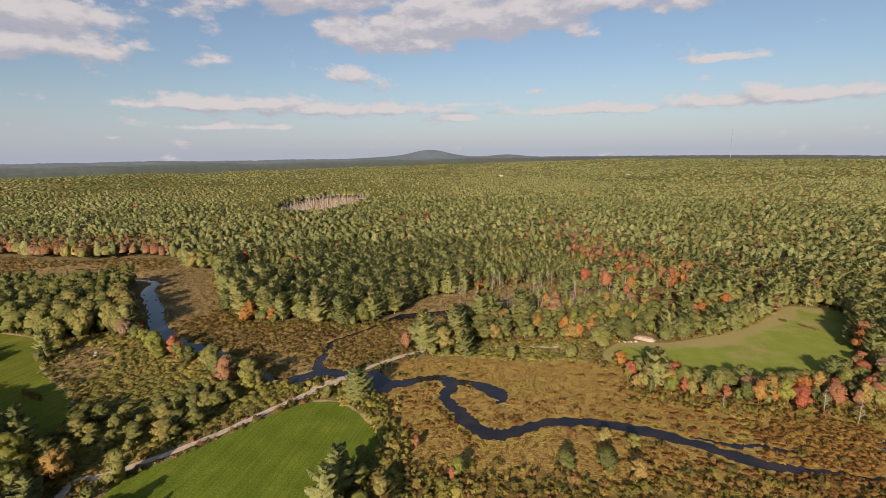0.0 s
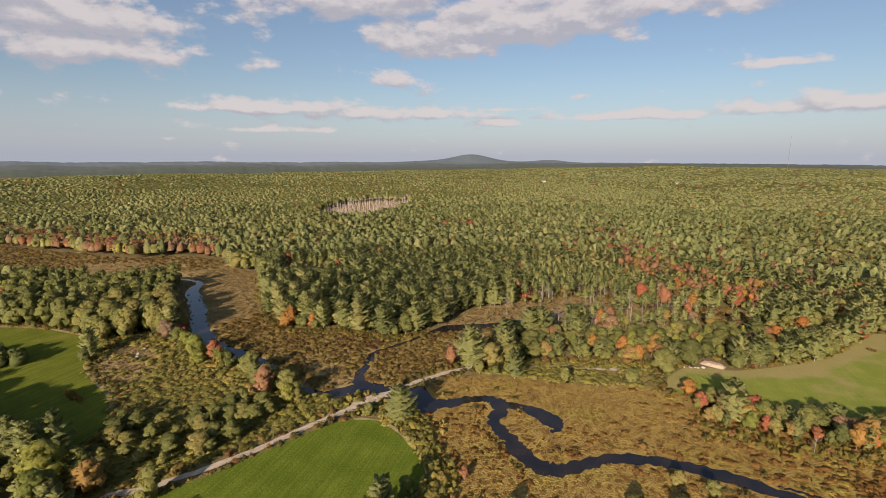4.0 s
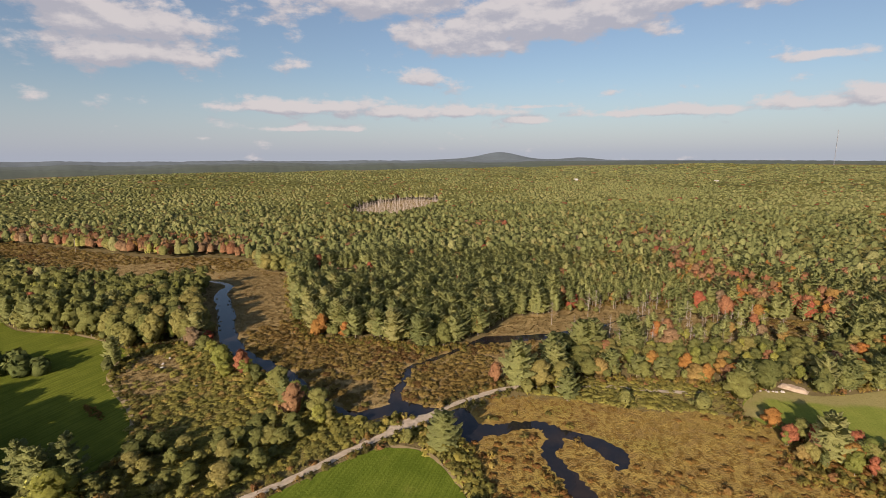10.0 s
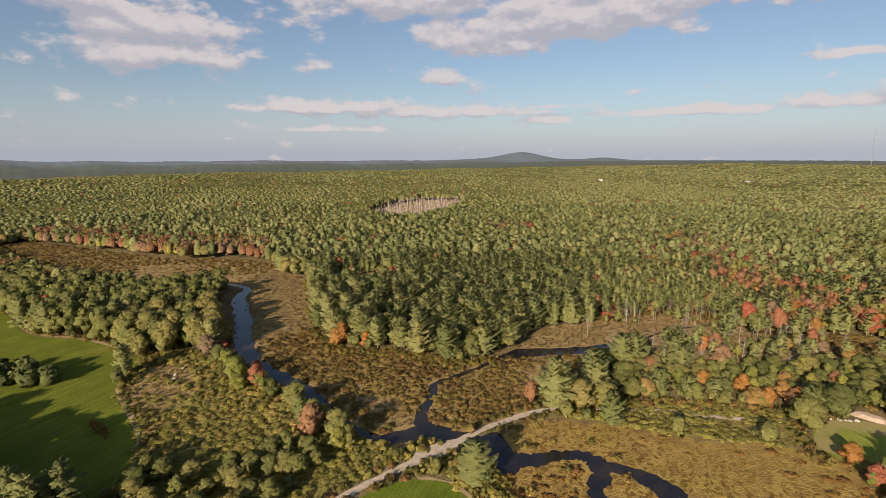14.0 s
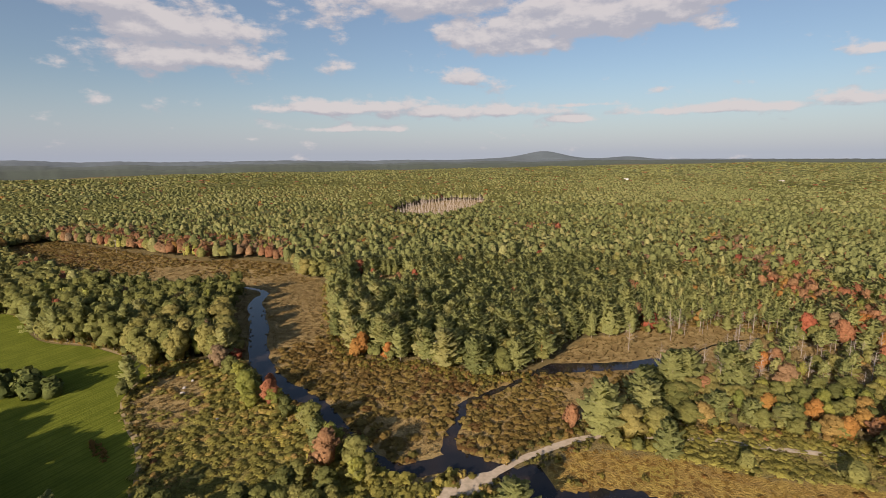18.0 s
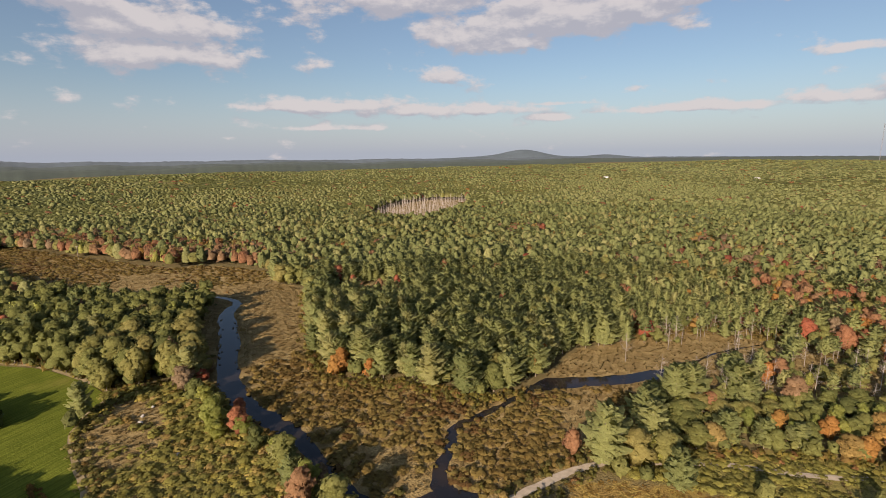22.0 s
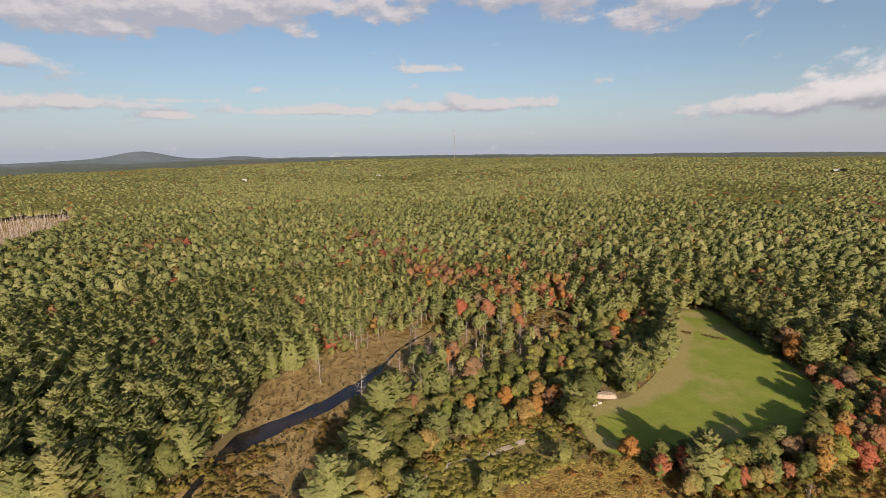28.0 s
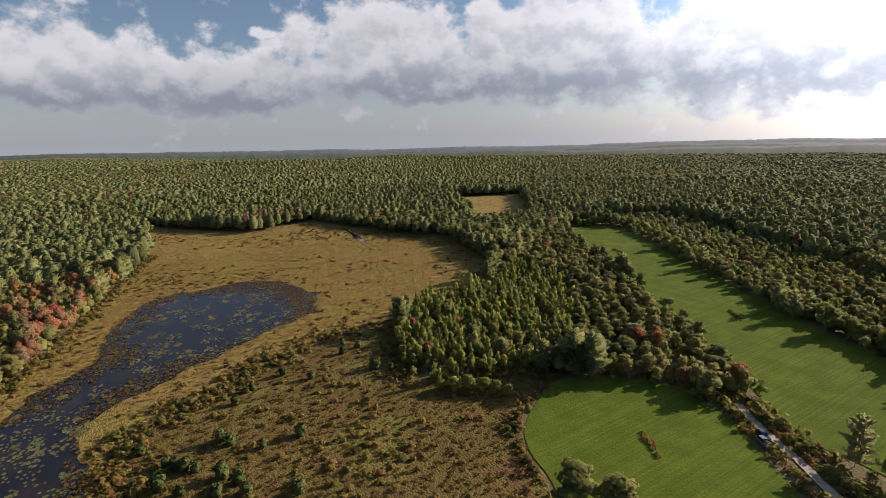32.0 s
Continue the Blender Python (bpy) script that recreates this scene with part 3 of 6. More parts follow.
def build_ground():
    xs, ys = axis(-360, 520, 5, -4950, 4950, 46), axis(-330, 420, 5, -4950, 4950, 46)
    X, Y = np.meshgrid(xs, ys)
    x, y = X.ravel(), Y.ravel()
    z = height(x, y) - .05
    nx, ny = len(xs), len(ys)
    i = (np.arange(ny - 1)[:, None] * nx + np.arange(nx - 1)[None]).ravel()
    f = np.stack([i, i + 1, i + nx + 1, i + nx], 1)

    def soft(polys):
        v = np.zeros(x.shape)
        for p in polys:
            for ox, oy in ((0, 0), (5, 0), (-5, 0), (0, 5), (0, -5)):
                v += inside(x + ox, y + oy, p) / 5
        return np.clip(v, 0, 1)

    att = {"marsh": soft([MARSH, FAR_MARSH]), "bog": soft([HOLE, BOG, BOG_N, MEADOW, GLADE, CLEARING, STRIP_W, REEDS_W, BARE_STAND, DEAD_STAND, WET_WOOD]), "scrub": soft([SCRUB_E, ROW_N]), "alder": soft([SCRUB_W, SHRUB_N])}
    ob = mesh_object("ground", np.stack([x, y, z], 1), f, LAND, attrs=att, flat=False)
    tagged(ob, "brown sedge marsh, scrub and forest floor", "ground", kind="structure")


def sheet(name, outline, z, mat, label, category):
    """A flat patch of land inside an outline."""
    o = np.asarray(outline)[:, :2]
    bm = bmesh.new()
    vs = [bm.verts.new((px, py, z)) for px, py in o]
    face = bm.faces.new(vs)
    bmesh.ops.triangulate(bm, faces=[face])
    me = bpy.data.meshes.new(name)
    bmesh.ops.recalc_face_normals(bm, faces=bm.faces[:])
    for fc in bm.faces:
        fc.normal_update()
        if fc.normal.z < 0:
            fc.normal_flip()
    bm.to_mesh(me)
    bm.free()
    me.materials.append(mat)
    return tagged(new(name, me), label, category, kind="structure")


def ribbon(name, line, widths, z, mat, label, category, wobble=0.0, seed=0):
    p = np.asarray(line)[:, :2]
    d = np.gradient(p, axis=0)
    d /= np.linalg.norm(d, axis=1)[:, None]
    s = np.stack([-d[:, 1], d[:, 0]], 1)
    r = np.random.RandomState(seed)
    a = p + s * (widths / 2 + r.uniform(-wobble, wobble, len(p)))[:, None]
    b = p - s * (widths / 2 + r.uniform(-wobble, wobble, len(p)))[:, None]
    n = len(p)
    v = np.concatenate([np.c_[a, np.full(n, z)], np.c_[b, np.full(n, z)]])
    i = np.arange(n - 1)
    f = np.stack([i + n, i + n + 1, i + 1, i], 1)
    return tagged(mesh_object(name, v, f, mat), label, category, kind="structure")


build_ground()
sheet("field_1", FIELD_A, .10, HAY, "bright green mown hay field beside the gravel road", "field")
sheet("field_2", FIELD_W, .11, HAY_W, "green mown hay field with tractor swathes", "field")
sheet("field_3", FIELD_N, .10, HAY_DRY, "pale green pasture with a dry brown margin", "field")
sheet("field_4", FIELD_S, .10, HAY, "long bright green hay field between hedgerows", "field")
ribbon("water_1", RIVER_W, RIVER_W[:, 2], .02, WATER, "dark winding river reflecting the sky", "river", .7, 1)
ribbon("water_2", TONGUE, TONGUE[:, 2], .03, WATER, "dark backwater of the river", "river", .5, 2)
ribbon("water_5", BRAID, BRAID[:, 2], .06, WATER, "shallow braided water among marsh tussocks", "river", .6, 5)
ribbon("water_7", UPPER, UPPER[:, 2], .07, WATER, "small pools strung along the upper marsh", "river", .6, 13)
sheet("water_6", REACH, .045, WATER, "wide dark reach of the river below the road", "river")
ribbon("water_3", CREEK, CREEK[:, 2], .04, WATER, "narrow dark creek through the bog", "river", .5, 3)
sheet("water_4", POOL, .05, WATER, "dark marsh pool with floating lily pads", "pool")
ribbon("road", ROAD, np.full(len(ROAD), 2.3), .16, GRAVEL, "pale gravel farm road", "road", .25, 4)

ribbon("lane", spline([(-40, 181), (-26, 186.5), (-10, 191), (6, 193), (20, 197), (32, 200)], 6), np.full(31, 2.0), .15, GRAVEL, "gravel lane running under the oaks", "road", .3, 12)
ribbon("road_apron", spline([(-70, 139), (-66, 146), (-61, 154)], 5), np.array([1, 4, 6, 7, 6.5, 6, 6.5, 6, 5, 3, 1.0]), .13, GRAVEL, "wide pale sandy turnout on the road", "road", .4, 6)


def margin(name, line, wide, z, mat, label):
    """The inner margin of a field: worn at the outer edge, fading into the grass."""
    p = np.asarray(line)[:, :2]
    d = np.gradient(p, axis=0)
    d /= np.linalg.norm(d, axis=1)[:, None]
    s = np.stack([d[:, 1], -d[:, 0]], 1)
    n, rows, rim = len(p), [], []
    for u, k in ((-.1, 1), (.4, .75), (1, 0)):
        rows.append(np.c_[p + s * (wide * u)[:, None], np.full(n, z)])
        rim.append(np.full(n, float(k)))
    i = (np.arange(2)[:, None] * n + np.arange(n - 1)[None]).ravel()
    f = np.stack([i + n, i + n + 1, i + 1, i], 1)
    return tagged(mesh_object(name, np.concatenate(rows), f, mat, attrs={"rim": np.concatenate(rim)}, flat=False), label, "field margin", kind="structure")


N_EDGE = spline([(29, 184), (31, 193), (37, 202.5), (46, 205), (57, 206), (79, 218.5), (102, 239), (115, 256), (127, 267.4), (140, 262)], 6)
margin("field_margin", N_EDGE, 9 + 2.5 * np.sin(np.arange(len(N_EDGE)) * .5), .125, HAY_DRY, "worn tan margin of the pasture")
W_EDGE = spline([(-262, 164), (-235, 167.5), (-197, 162.5), (-188, 149.5), (-177, 138), (-153, 126), (-138, 115), (-131, 105)], 8)
ribbon("field_track", W_EDGE + [.5, .5], 1.5 + .4 * np.sin(np.arange(len(W_EDGE)) * .7), .14, DRY, "dry tan track round the hay field", "track", .25, 9)
A_EDGE = spline([(-66, 134.5), (-57, 135.5), (-47, 128.5), (-38.5, 119.5), (-35.5, 111), (-39.5, 100)], 7)
ribbon("field_rim", A_EDGE, 1.0 + .4 * np.sin(np.arange(len(A_EDGE)) * .9), .14, DRY, "dry tan rim of the hay field", "track", .2, 10)
ribbon("track", spline([(-73, 132), (-76, 137), (-76, 143), (-72, 148)], 5), np.full(16, 2.2), .12, DIRT, "short sandy track to the river bank", "track", .3, 7)

# ---- trees ----


def quads_to(verts):
    n = len(verts) // 4
    return np.arange(n * 4).reshape(n, 4)


def cards(rs, pos, axis_a, axis_b, la, lb):
    """Leaf clumps: bent quads at pos, spanned by two directions."""
    a, b = axis_a * la[:, None] / 2, axis_b * lb[:, None] / 2
    return np.stack([pos - a - b * .6, pos - a * .2 + b * -1.0 + a * .9, pos + a + b * .7, pos - a * .3 + b], 1).reshape(-1, 3)


def unit(v):
    return v / np.maximum(np.linalg.norm(v, axis=1), 1e-9)[:, None]


def outward(v, kind):
    """The way out of a crown at each point: away from the stem of a pine, from the heart of a round crown, up from a tuft."""
    r = np.hypot(v[:, 0], v[:, 1])[:, None] + 1e-6
    side = np.stack([v[:, 0], v[:, 1], np.zeros(len(v))], 1)
    up = np.array([0, 0, 1.0])
    if kind == "pine":
        return unit(side / r * .68 + up * .7)
    if kind == "tuft":
        return unit(side * .5 + up)
    return unit(unit(v - [0, 0, .42 if kind == "round" else 0.0]) + up * .3)


def puffed(v, kind, own=.5):
    """Turns the leaf clumps to face out of their crown; gives the points and rounded normals."""
    q = v.reshape(-1, 4, 3)
    g = unit(np.cross(q[:, 2] - q[:, 0], q[:, 3] - q[:, 1]))
    o = outward(q.mean(1), kind)
    back = (g * o).sum(1) < 0
    q = np.where(back[:, None, None], q[:, ::-1], q)
    g = np.where(back[:, None], -g, g)
    v = q.reshape(-1, 3)
    return v, unit(outward(v, kind) + np.repeat(g, 4, 0) * own)


def crown_round(seed, n, size, low=.1, wide=.34, lobes=9):
    """Leaf clumps strewn over several lobes of a broad crown; the tree is 1 high."""
    rs = np.random.RandomState(seed)
    c, lr = lobe_plan(rs, lobes, low, wide)
    k = rs.randint(0, lobes, n)
    d = unit(rs.normal(size=(n, 3)) + [0, 0, .3])
    pos = c[k] + d * (lr[k] * rs.uniform(.85, 1.12, n))[:, None] * [1, 1, .85]
    nrm = unit(d + rs.normal(size=(n, 3)) * .45)
    ta = unit(np.cross(nrm, rs.normal(size=(n, 3))))
    tb = np.cross(nrm, ta)
    s = size * rs.uniform(.65, 1.3, n)
    return cards(rs, pos, ta, tb, s, s * rs.uniform(.6, 1, n))


def lobe_plan(rs, lobes, low, wide):
    """Where the billows of a broad crown sit: a top one and rings round it; centres and radii."""
    i = np.arange(lobes)
    a = i * 2.4 + rs.uniform(-.35, .35, lobes) + rs.uniform(0, 6.28)
    q = i / max(lobes - 1, 1)
    rad = wide * .68 * np.sqrt(q) * rs.uniform(.75, 1.2, lobes)
    zc = low + (1 - low) * (.8 - .5 * q ** 1.2 + rs.uniform(-.07, .07, lobes))
    lr = wide * rs.uniform(.4, .62, lobes) * (1.45 / max(lobes, 4) ** .2)
    return np.stack([rad * np.cos(a), rad * np.sin(a), zc], 1), lr


def billows(seed, lobes, low=.1, wide=.34, rings=3):
    """The leafy billows that make up a broad crown: rough closed lumps; points, faces and normals."""
    rs = np.random.RandomState(seed)
    c, lr = lobe_plan(rs, lobes, low, wide)
    tilt = np.radians((-50, 5, 52) if rings == 3 else (-25, 42))
    parts, nrm = [], []
    for p, r in zip(c, lr):
        v, f = solid(rs.randint(1, 9999), [(math.sin(t), math.cos(t)) for t in tilt], 6, .26)
        v = v * [1, 1, .9]
        nrm.append(unit(v * .75 + unit((p - [0, 0, .4])[None]) * .45 + [0, 0, .1]))
        parts.append((v * r * .84 + p, f))
    return (*joined(parts), np.concatenate(nrm))


def pine_reach(q, wide):
    """How far the boughs of a white pine reach at q of the crown's height: full below the middle, blunt at the top."""
    return wide * (1 - q) ** .42 * np.minimum(1, .6 + 1.4 * q)


def boughs(seed, count, low=.1, wide=.27):
    """The upswept plumes of a white pine: each bough is a ridge with two drooping flanks; points, faces and normals."""
    rs = np.random.RandomState(seed)
    parts, nrm = [], []
    for k in range(count):
        q = (k + .5) / count
        z0 = low + (1 - low) * q ** .85 * .95 + rs.uniform(-.025, .025)
        a = k * 2.4 + rs.uniform(-.4, .4)
        ln = pine_reach(q, wide) * rs.choice((.62, .85, 1.0, 1.22)) + .02
        rise = rs.uniform(.15, .5) + .55 * q
        w = max(ln * rs.uniform(.36, .52), .05)
        out, side = np.array([math.cos(a), math.sin(a), 0]), np.array([-math.sin(a), math.cos(a), 0])
        rows = []
        for u, wk, up in ((.15, .6, .05), (.66, 1.0, .7), (1.05, .35, .95 + rs.uniform(-.3, .3))):
            top = out * ln * u + np.array([0, 0, z0 + rise * ln * up])
            drop = np.array([0, 0, -w * wk * .75])
            rows += [top - side * w * wk + drop * rs.uniform(.6, 1.2), top, top + side * w * wk + drop * rs.uniform(.6, 1.2)]
        v = np.array(rows)
        flank = np.tile(np.array([-1, 0, 1.0]), 3)[:, None] * side
        nrm.append(unit(outward(v, "pine") + flank * .25 + [0, 0, .15]))
        parts.append((v, np.array([(3, 4, 1, 0), (4, 5, 2, 1), (6, 7, 4, 3), (7, 8, 5, 4)])))
    return (*joined(parts), np.concatenate(nrm))


def crown_pine(seed, n, size, low=.09, wide=.27):
    """Needle clumps along the boughs of a pine; the tree is 1 high."""
    rs = np.random.RandomState(seed)
    q = rs.uniform(0, 1, n) ** .85
    z = low + (1 - low) * q
    rmax = pine_reach(q, wide) * rs.uniform(.7, 1.2, n) + .015
    th = rs.uniform(0, 6.28, n)
    rad = np.stack([np.cos(th), np.sin(th), np.zeros(n)], 1)
    pos = rad * (rmax * rs.uniform(.65, 1, n))[:, None] + np.stack([np.zeros(n), np.zeros(n), z], 1)
    ta = unit(rad + np.stack([np.zeros(n), np.zeros(n), rs.uniform(-.15, .65, n)], 1))
    side = np.stack([-np.sin(th), np.cos(th), np.zeros(n)], 1)
    roll = rs.normal(size=n) * .7
    tb = unit(side * np.cos(roll)[:, None] + np.cross(ta, side) * np.sin(roll)[:, None])
    s = size * rs.uniform(.7, 1.3, n) * (.7 + .5 * (1 - q))
    return cards(rs, pos, ta, tb, s * 1.2, s * .8)


def tube(points, radii, sides=5):
    """A tapered round bar through points."""
    p = np.asarray(points, float)
    d = unit(np.gradient(p, axis=0))
    ref = np.array([1.0, 0, 0]) if abs(d[0, 0]) < .7 else np.array([0, 1.0, 0])
    s = unit(np.cross(d, ref))
    t = np.cross(d, s)
    an = np.arange(sides) / sides * 6.2832
    ring = np.cos(an)[None, :, None] * s[:, None] + np.sin(an)[None, :, None] * t[:, None]
    v = (p[:, None] + ring * np.asarray(radii)[:, None, None]).reshape(-1, 3)
    f = []
    for i in range(len(p) - 1):
        for j in range(sides):
            f.append((i * sides + j, i * sides + (j + 1) % sides, (i + 1) * sides + (j + 1) % sides, (i + 1) * sides + j))
    return v, np.array(f)


def joined(parts):
    vs, fs, o = [], [], 0
    for v, f in parts:
        vs.append(v)
        fs.append(np.asarray(f) + o)
        o += len(v)
    return np.concatenate(vs), np.concatenate(fs)


def trunk_shape(seed, top=.8, r=.014, limbs=5, reach=.16, bare=False, sides=5):
    rs = np.random.RandomState(seed)
    lean = rs.uniform(-.02, .02, 2)
    pts = [(0, 0, -.02), (lean[0] * .4, lean[1] * .4, top * .4), (lean[0], lean[1], top * .75), (lean[0] * 1.3, lean[1] * 1.3, top)]
    parts = [tube(pts, [r, r * .75, r * .45, r * .12], sides)]
    for i in range(limbs):
        z = top * (rs.uniform(.3, .95) if bare else rs.uniform(.35, .8))
        a = rs.uniform(0, 6.28)
        ln = reach * (1.15 - z) * rs.uniform(.6, 1.2)
        up = rs.uniform(.1, .7)
        b0 = np.array([lean[0] * z, lean[1] * z, z])
        b1 = b0 + np.array([math.cos(a), math.sin(a), up]) * ln * .55
        b2 = b1 + np.array([math.cos(a + rs.uniform(-.5, .5)), math.sin(a), up + .2]) * ln * .5
        parts.append(tube([b0, b1, b2], [r * .42, r * .28, r * .08], 3))
    return joined(parts)


SPECIES = {
    # crown maker, height range, spread range
    "pine": (crown_pine, (9.5, 16), (.95, 1.28)),
    "oak": (crown_round, (8, 13), (1.0, 1.4)),
    "red": (crown_round, (9, 13), (.8, 1.15)),
    "orange": (crown_round, (8, 13), (.8, 1.2)),
    "aspen": (crown_round, (8, 12), (.6, .8)),
    "bare": (crown_pine, (13, 18), (.8, 1.1)),
}
def solid(seed, rings, sides, rough):
    """A rough closed hull of four- or six-sided rings, each (height, radius); the tree is 1 high."""
    rs = np.random.RandomState(seed)
    an = np.arange(sides) / sides * 6.2832
    v = []
    for z, r in rings:
        k = 1 + rs.uniform(-rough, rough, sides)
        v.append(np.stack([np.cos(an) * r * k, np.sin(an) * r * k, z + rs.uniform(-rough, rough, sides) * .12], 1))
    f = [(i * sides + j, i * sides + (j + 1) % sides, (i + 1) * sides + (j + 1) % sides, (i + 1) * sides + j) for i in range(len(rings) - 1) for j in range(sides)]
    o = (len(rings) - 1) * sides
    f += [(o, o + 1, o + 2, o + 3)] if sides == 4 else [(o, o + 1, o + 2, o + 3), (o, o + 3, o + 4, o + 5)]
    return np.concatenate(v), np.array(f)


# billows of a broad crown, boughs of a pine, loose clumps, clump size on pines and on broad crowns
LOD = {"close": (9, 50, 170, .062, .08), "near": (5, 22, 42, .095, .12), "mid": (0, 0, 12, .165, .165), "far": (0, 0, 0, 0, 0), "speck": (0, 0, 0, 0, 0)}
HULL = {True: {"close": [(.12, .1), (.5, .1), (.9, .03)], "near": [(.12, .11), (.5, .12), (.9, .035)], "mid": [(.2, .19), (.58, .2), (.93, .09)], "far": [(.4, .24), (.72, .2), (.96, .09)], "speck": [(.5, .24), (.95, .1)]},
        False: {"close": [(.14, .14), (.5, .2), (.8, .09)], "near": [(.14, .14), (.5, .2), (.8, .09)], "mid": [(.3, .22), (.6, .24), (.86, .12)], "far": [(.4, .31), (.68, .3), (.96, .13)], "speck": [(.5, .32), (.93, .17)]}}
TEMPLATES = {}
for sp, (maker, *_r) in SPECIES.items():
    for lod, (lobes, per, n, ps, rsz) in LOD.items():
        made, pine = [], sp in ("pine", "bare")
        low, wide = (.48, .17) if sp == "bare" else (.1, .285) if pine else (.1, .34)
        for i in range(5):
            rings = [(.55 + z * .45, r * .7) for z, r in HULL[pine][lod]] if sp == "bare" else HULL[pine][lod]
            kind = "pine" if pine else "round"
            parts = [solid(40 + i, rings, 6 if lod in ("close", "mid") else 4, .34)]
            nrm = [outward(parts[0][0], kind)]
            if lobes:
                v, f, vn = boughs(200 + i * 3, per // 2 if sp == "bare" else per, low, wide) if pine else billows(200 + i * 3, lobes, low, wide, 3 if lod == "close" else 2)
                parts.append((v, f))
                nrm.append(vn)
            if n:
                c, cn = puffed(maker(200 + i * 3, n, ps if pine else rsz, low, wide, *(() if pine else (max(lobes, 5),))), kind, .35)
                parts.append((c, quads_to(c)))
                nrm.append(cn)
            made.append((*joined(parts), np.concatenate(nrm)))
        TEMPLATES[sp, lod] = made


def scatter(spacing, x0, x1, y0, y1, seed, jitter=.46):
    rs = np.random.RandomState(seed)
    gx, gy = np.meshgrid(np.arange(x0, x1, spacing), np.arange(y0, y1, spacing * .87))
    gx = gx + (np.arange(gx.shape[0]) % 2)[:, None] * spacing / 2
    x, y = gx.ravel(), gy.ravel()
    return x + rs.uniform(-jitter, jitter, len(x)) * spacing, y + rs.uniform(-jitter, jitter, len(x)) * spacing


def any_inside(x, y, polys):
    v = np.zeros(x.shape, bool)
    for p in polys:
        v |= inside(x, y, p)
    return v


def species_at(x, y, rs):
    """Which tree grows where: pine woods, oak woods, red stands, and a mixed forest."""
    n = len(x)
    patch, warm = waves(x, y, 130, 11), waves(x, y, 70, 23)
    u = rs.uniform(size=n)
    west = np.clip((-x - 120) / 300, 0, 1) * .35
    sp = np.where(u < np.clip(.66 + .36 * patch - west - .16 * np.clip((x - 80) / 150, 0, 1), .1, .95), 0, 1)
    v = rs.uniform(size=n)
    sp = np.where(v < np.clip(.02 + .1 * (warm > .9), 0, 1), 2, sp)
    sp = np.where((v > .985), 3, sp)
    sp = np.where((v > .96) & (v < .975), 4, sp)
    w = rs.uniform(size=n)
    for poly, mix in ((PINEWOOD, (.9, .96, .975, .99)), (OAKWOOD, (.06, .9, .93, .95)), (OAK_BELT, (.06, .64, .7, .8)), (ASPEN_WOOD, (.05, .16, .18, .2)),
                      (ROW_N, (.14, .52, .7, .84)), (HEDGE, (.01, .84, .86, .88)), (SOUTH_EDGE, (.01, .5, .53, .56)), (WARM_WOOD, (.5, .72, .86, .9, .92)), (BARE_STAND, (.12, .17, .24, .28, .3)), (WET_WOOD, (.05, .26, .44, .56, .6)), (DEAD_STAND, (.03, .09, .2, .26, .28))):
        m = inside(x, y, poly)
        sp = np.where(m, np.searchsorted(np.array(mix), w), sp)
    for poly in RED_STANDS:
        sp = np.where(inside(x, y, poly), np.searchsorted(np.array((.16, .36, .78, .88)), w), sp)
    return sp


NAMES = list(SPECIES)


def seen_side(x, y):
    az = np.degrees(np.arctan2(x + 25, y - 60))
    r = np.hypot(x + 25, y - 60)
    return ((az > -74) & (az < np.where(r > 400, 168, 172))) | (r < 150) | ((r < 360) & (az < -74) & (az > -112))


def trees_between(spacing, r0, r1, seed):
    x, y = scatter(spacing, -25 - r1, -25 + r1, 60 - r1, 60 + r1, seed)
    r = np.hypot(x + 25, y - 60)
    k = (r >= r0) & (r < r1) & seen_side(x, y)
    x, y = x[k], y[k]
    k = ~any_inside(x, y, OPEN)
    k &= ~(inside(x, y, WET_WOOD) & (waves(x * 7, y * 7, 11, 29) > -.05))
    x, y = x[k], y[k]
    if r0 < 400:
        k = (far_from(x, y, ROAD) > 4.5) & (far_from(x, y, RIVER_W) > 7) & (far_from(x, y, CREEK) > 5)
        x, y = x[k], y[k]
    rs = np.random.RandomState(seed + 1)
    sp = species_at(x, y, rs)
    return x, y, sp, rs


def size_of(sp, x, y, rs, even=1.0):
    lo = np.array([SPECIES[k][1][0] for k in NAMES])[sp]
    hi = np.array([SPECIES[k][1][1] for k in NAMES])[sp]
    h = lo + (hi - lo) * np.clip(rs.beta(2, 2, len(x)) + .25 * waves(x, y, 45, 17), 0, 1.1)
    h = 15 + (h - 15) * even
    full = h
    for poly, k in LOW:
        h = np.where(inside(x, y, poly), h * k, h)
    a, b = np.array([SPECIES[k][2][0] for k in NAMES])[sp], np.array([SPECIES[k][2][1] for k in NAMES])[sp]
    return h, np.sqrt(h * full) * rs.uniform(a, b)


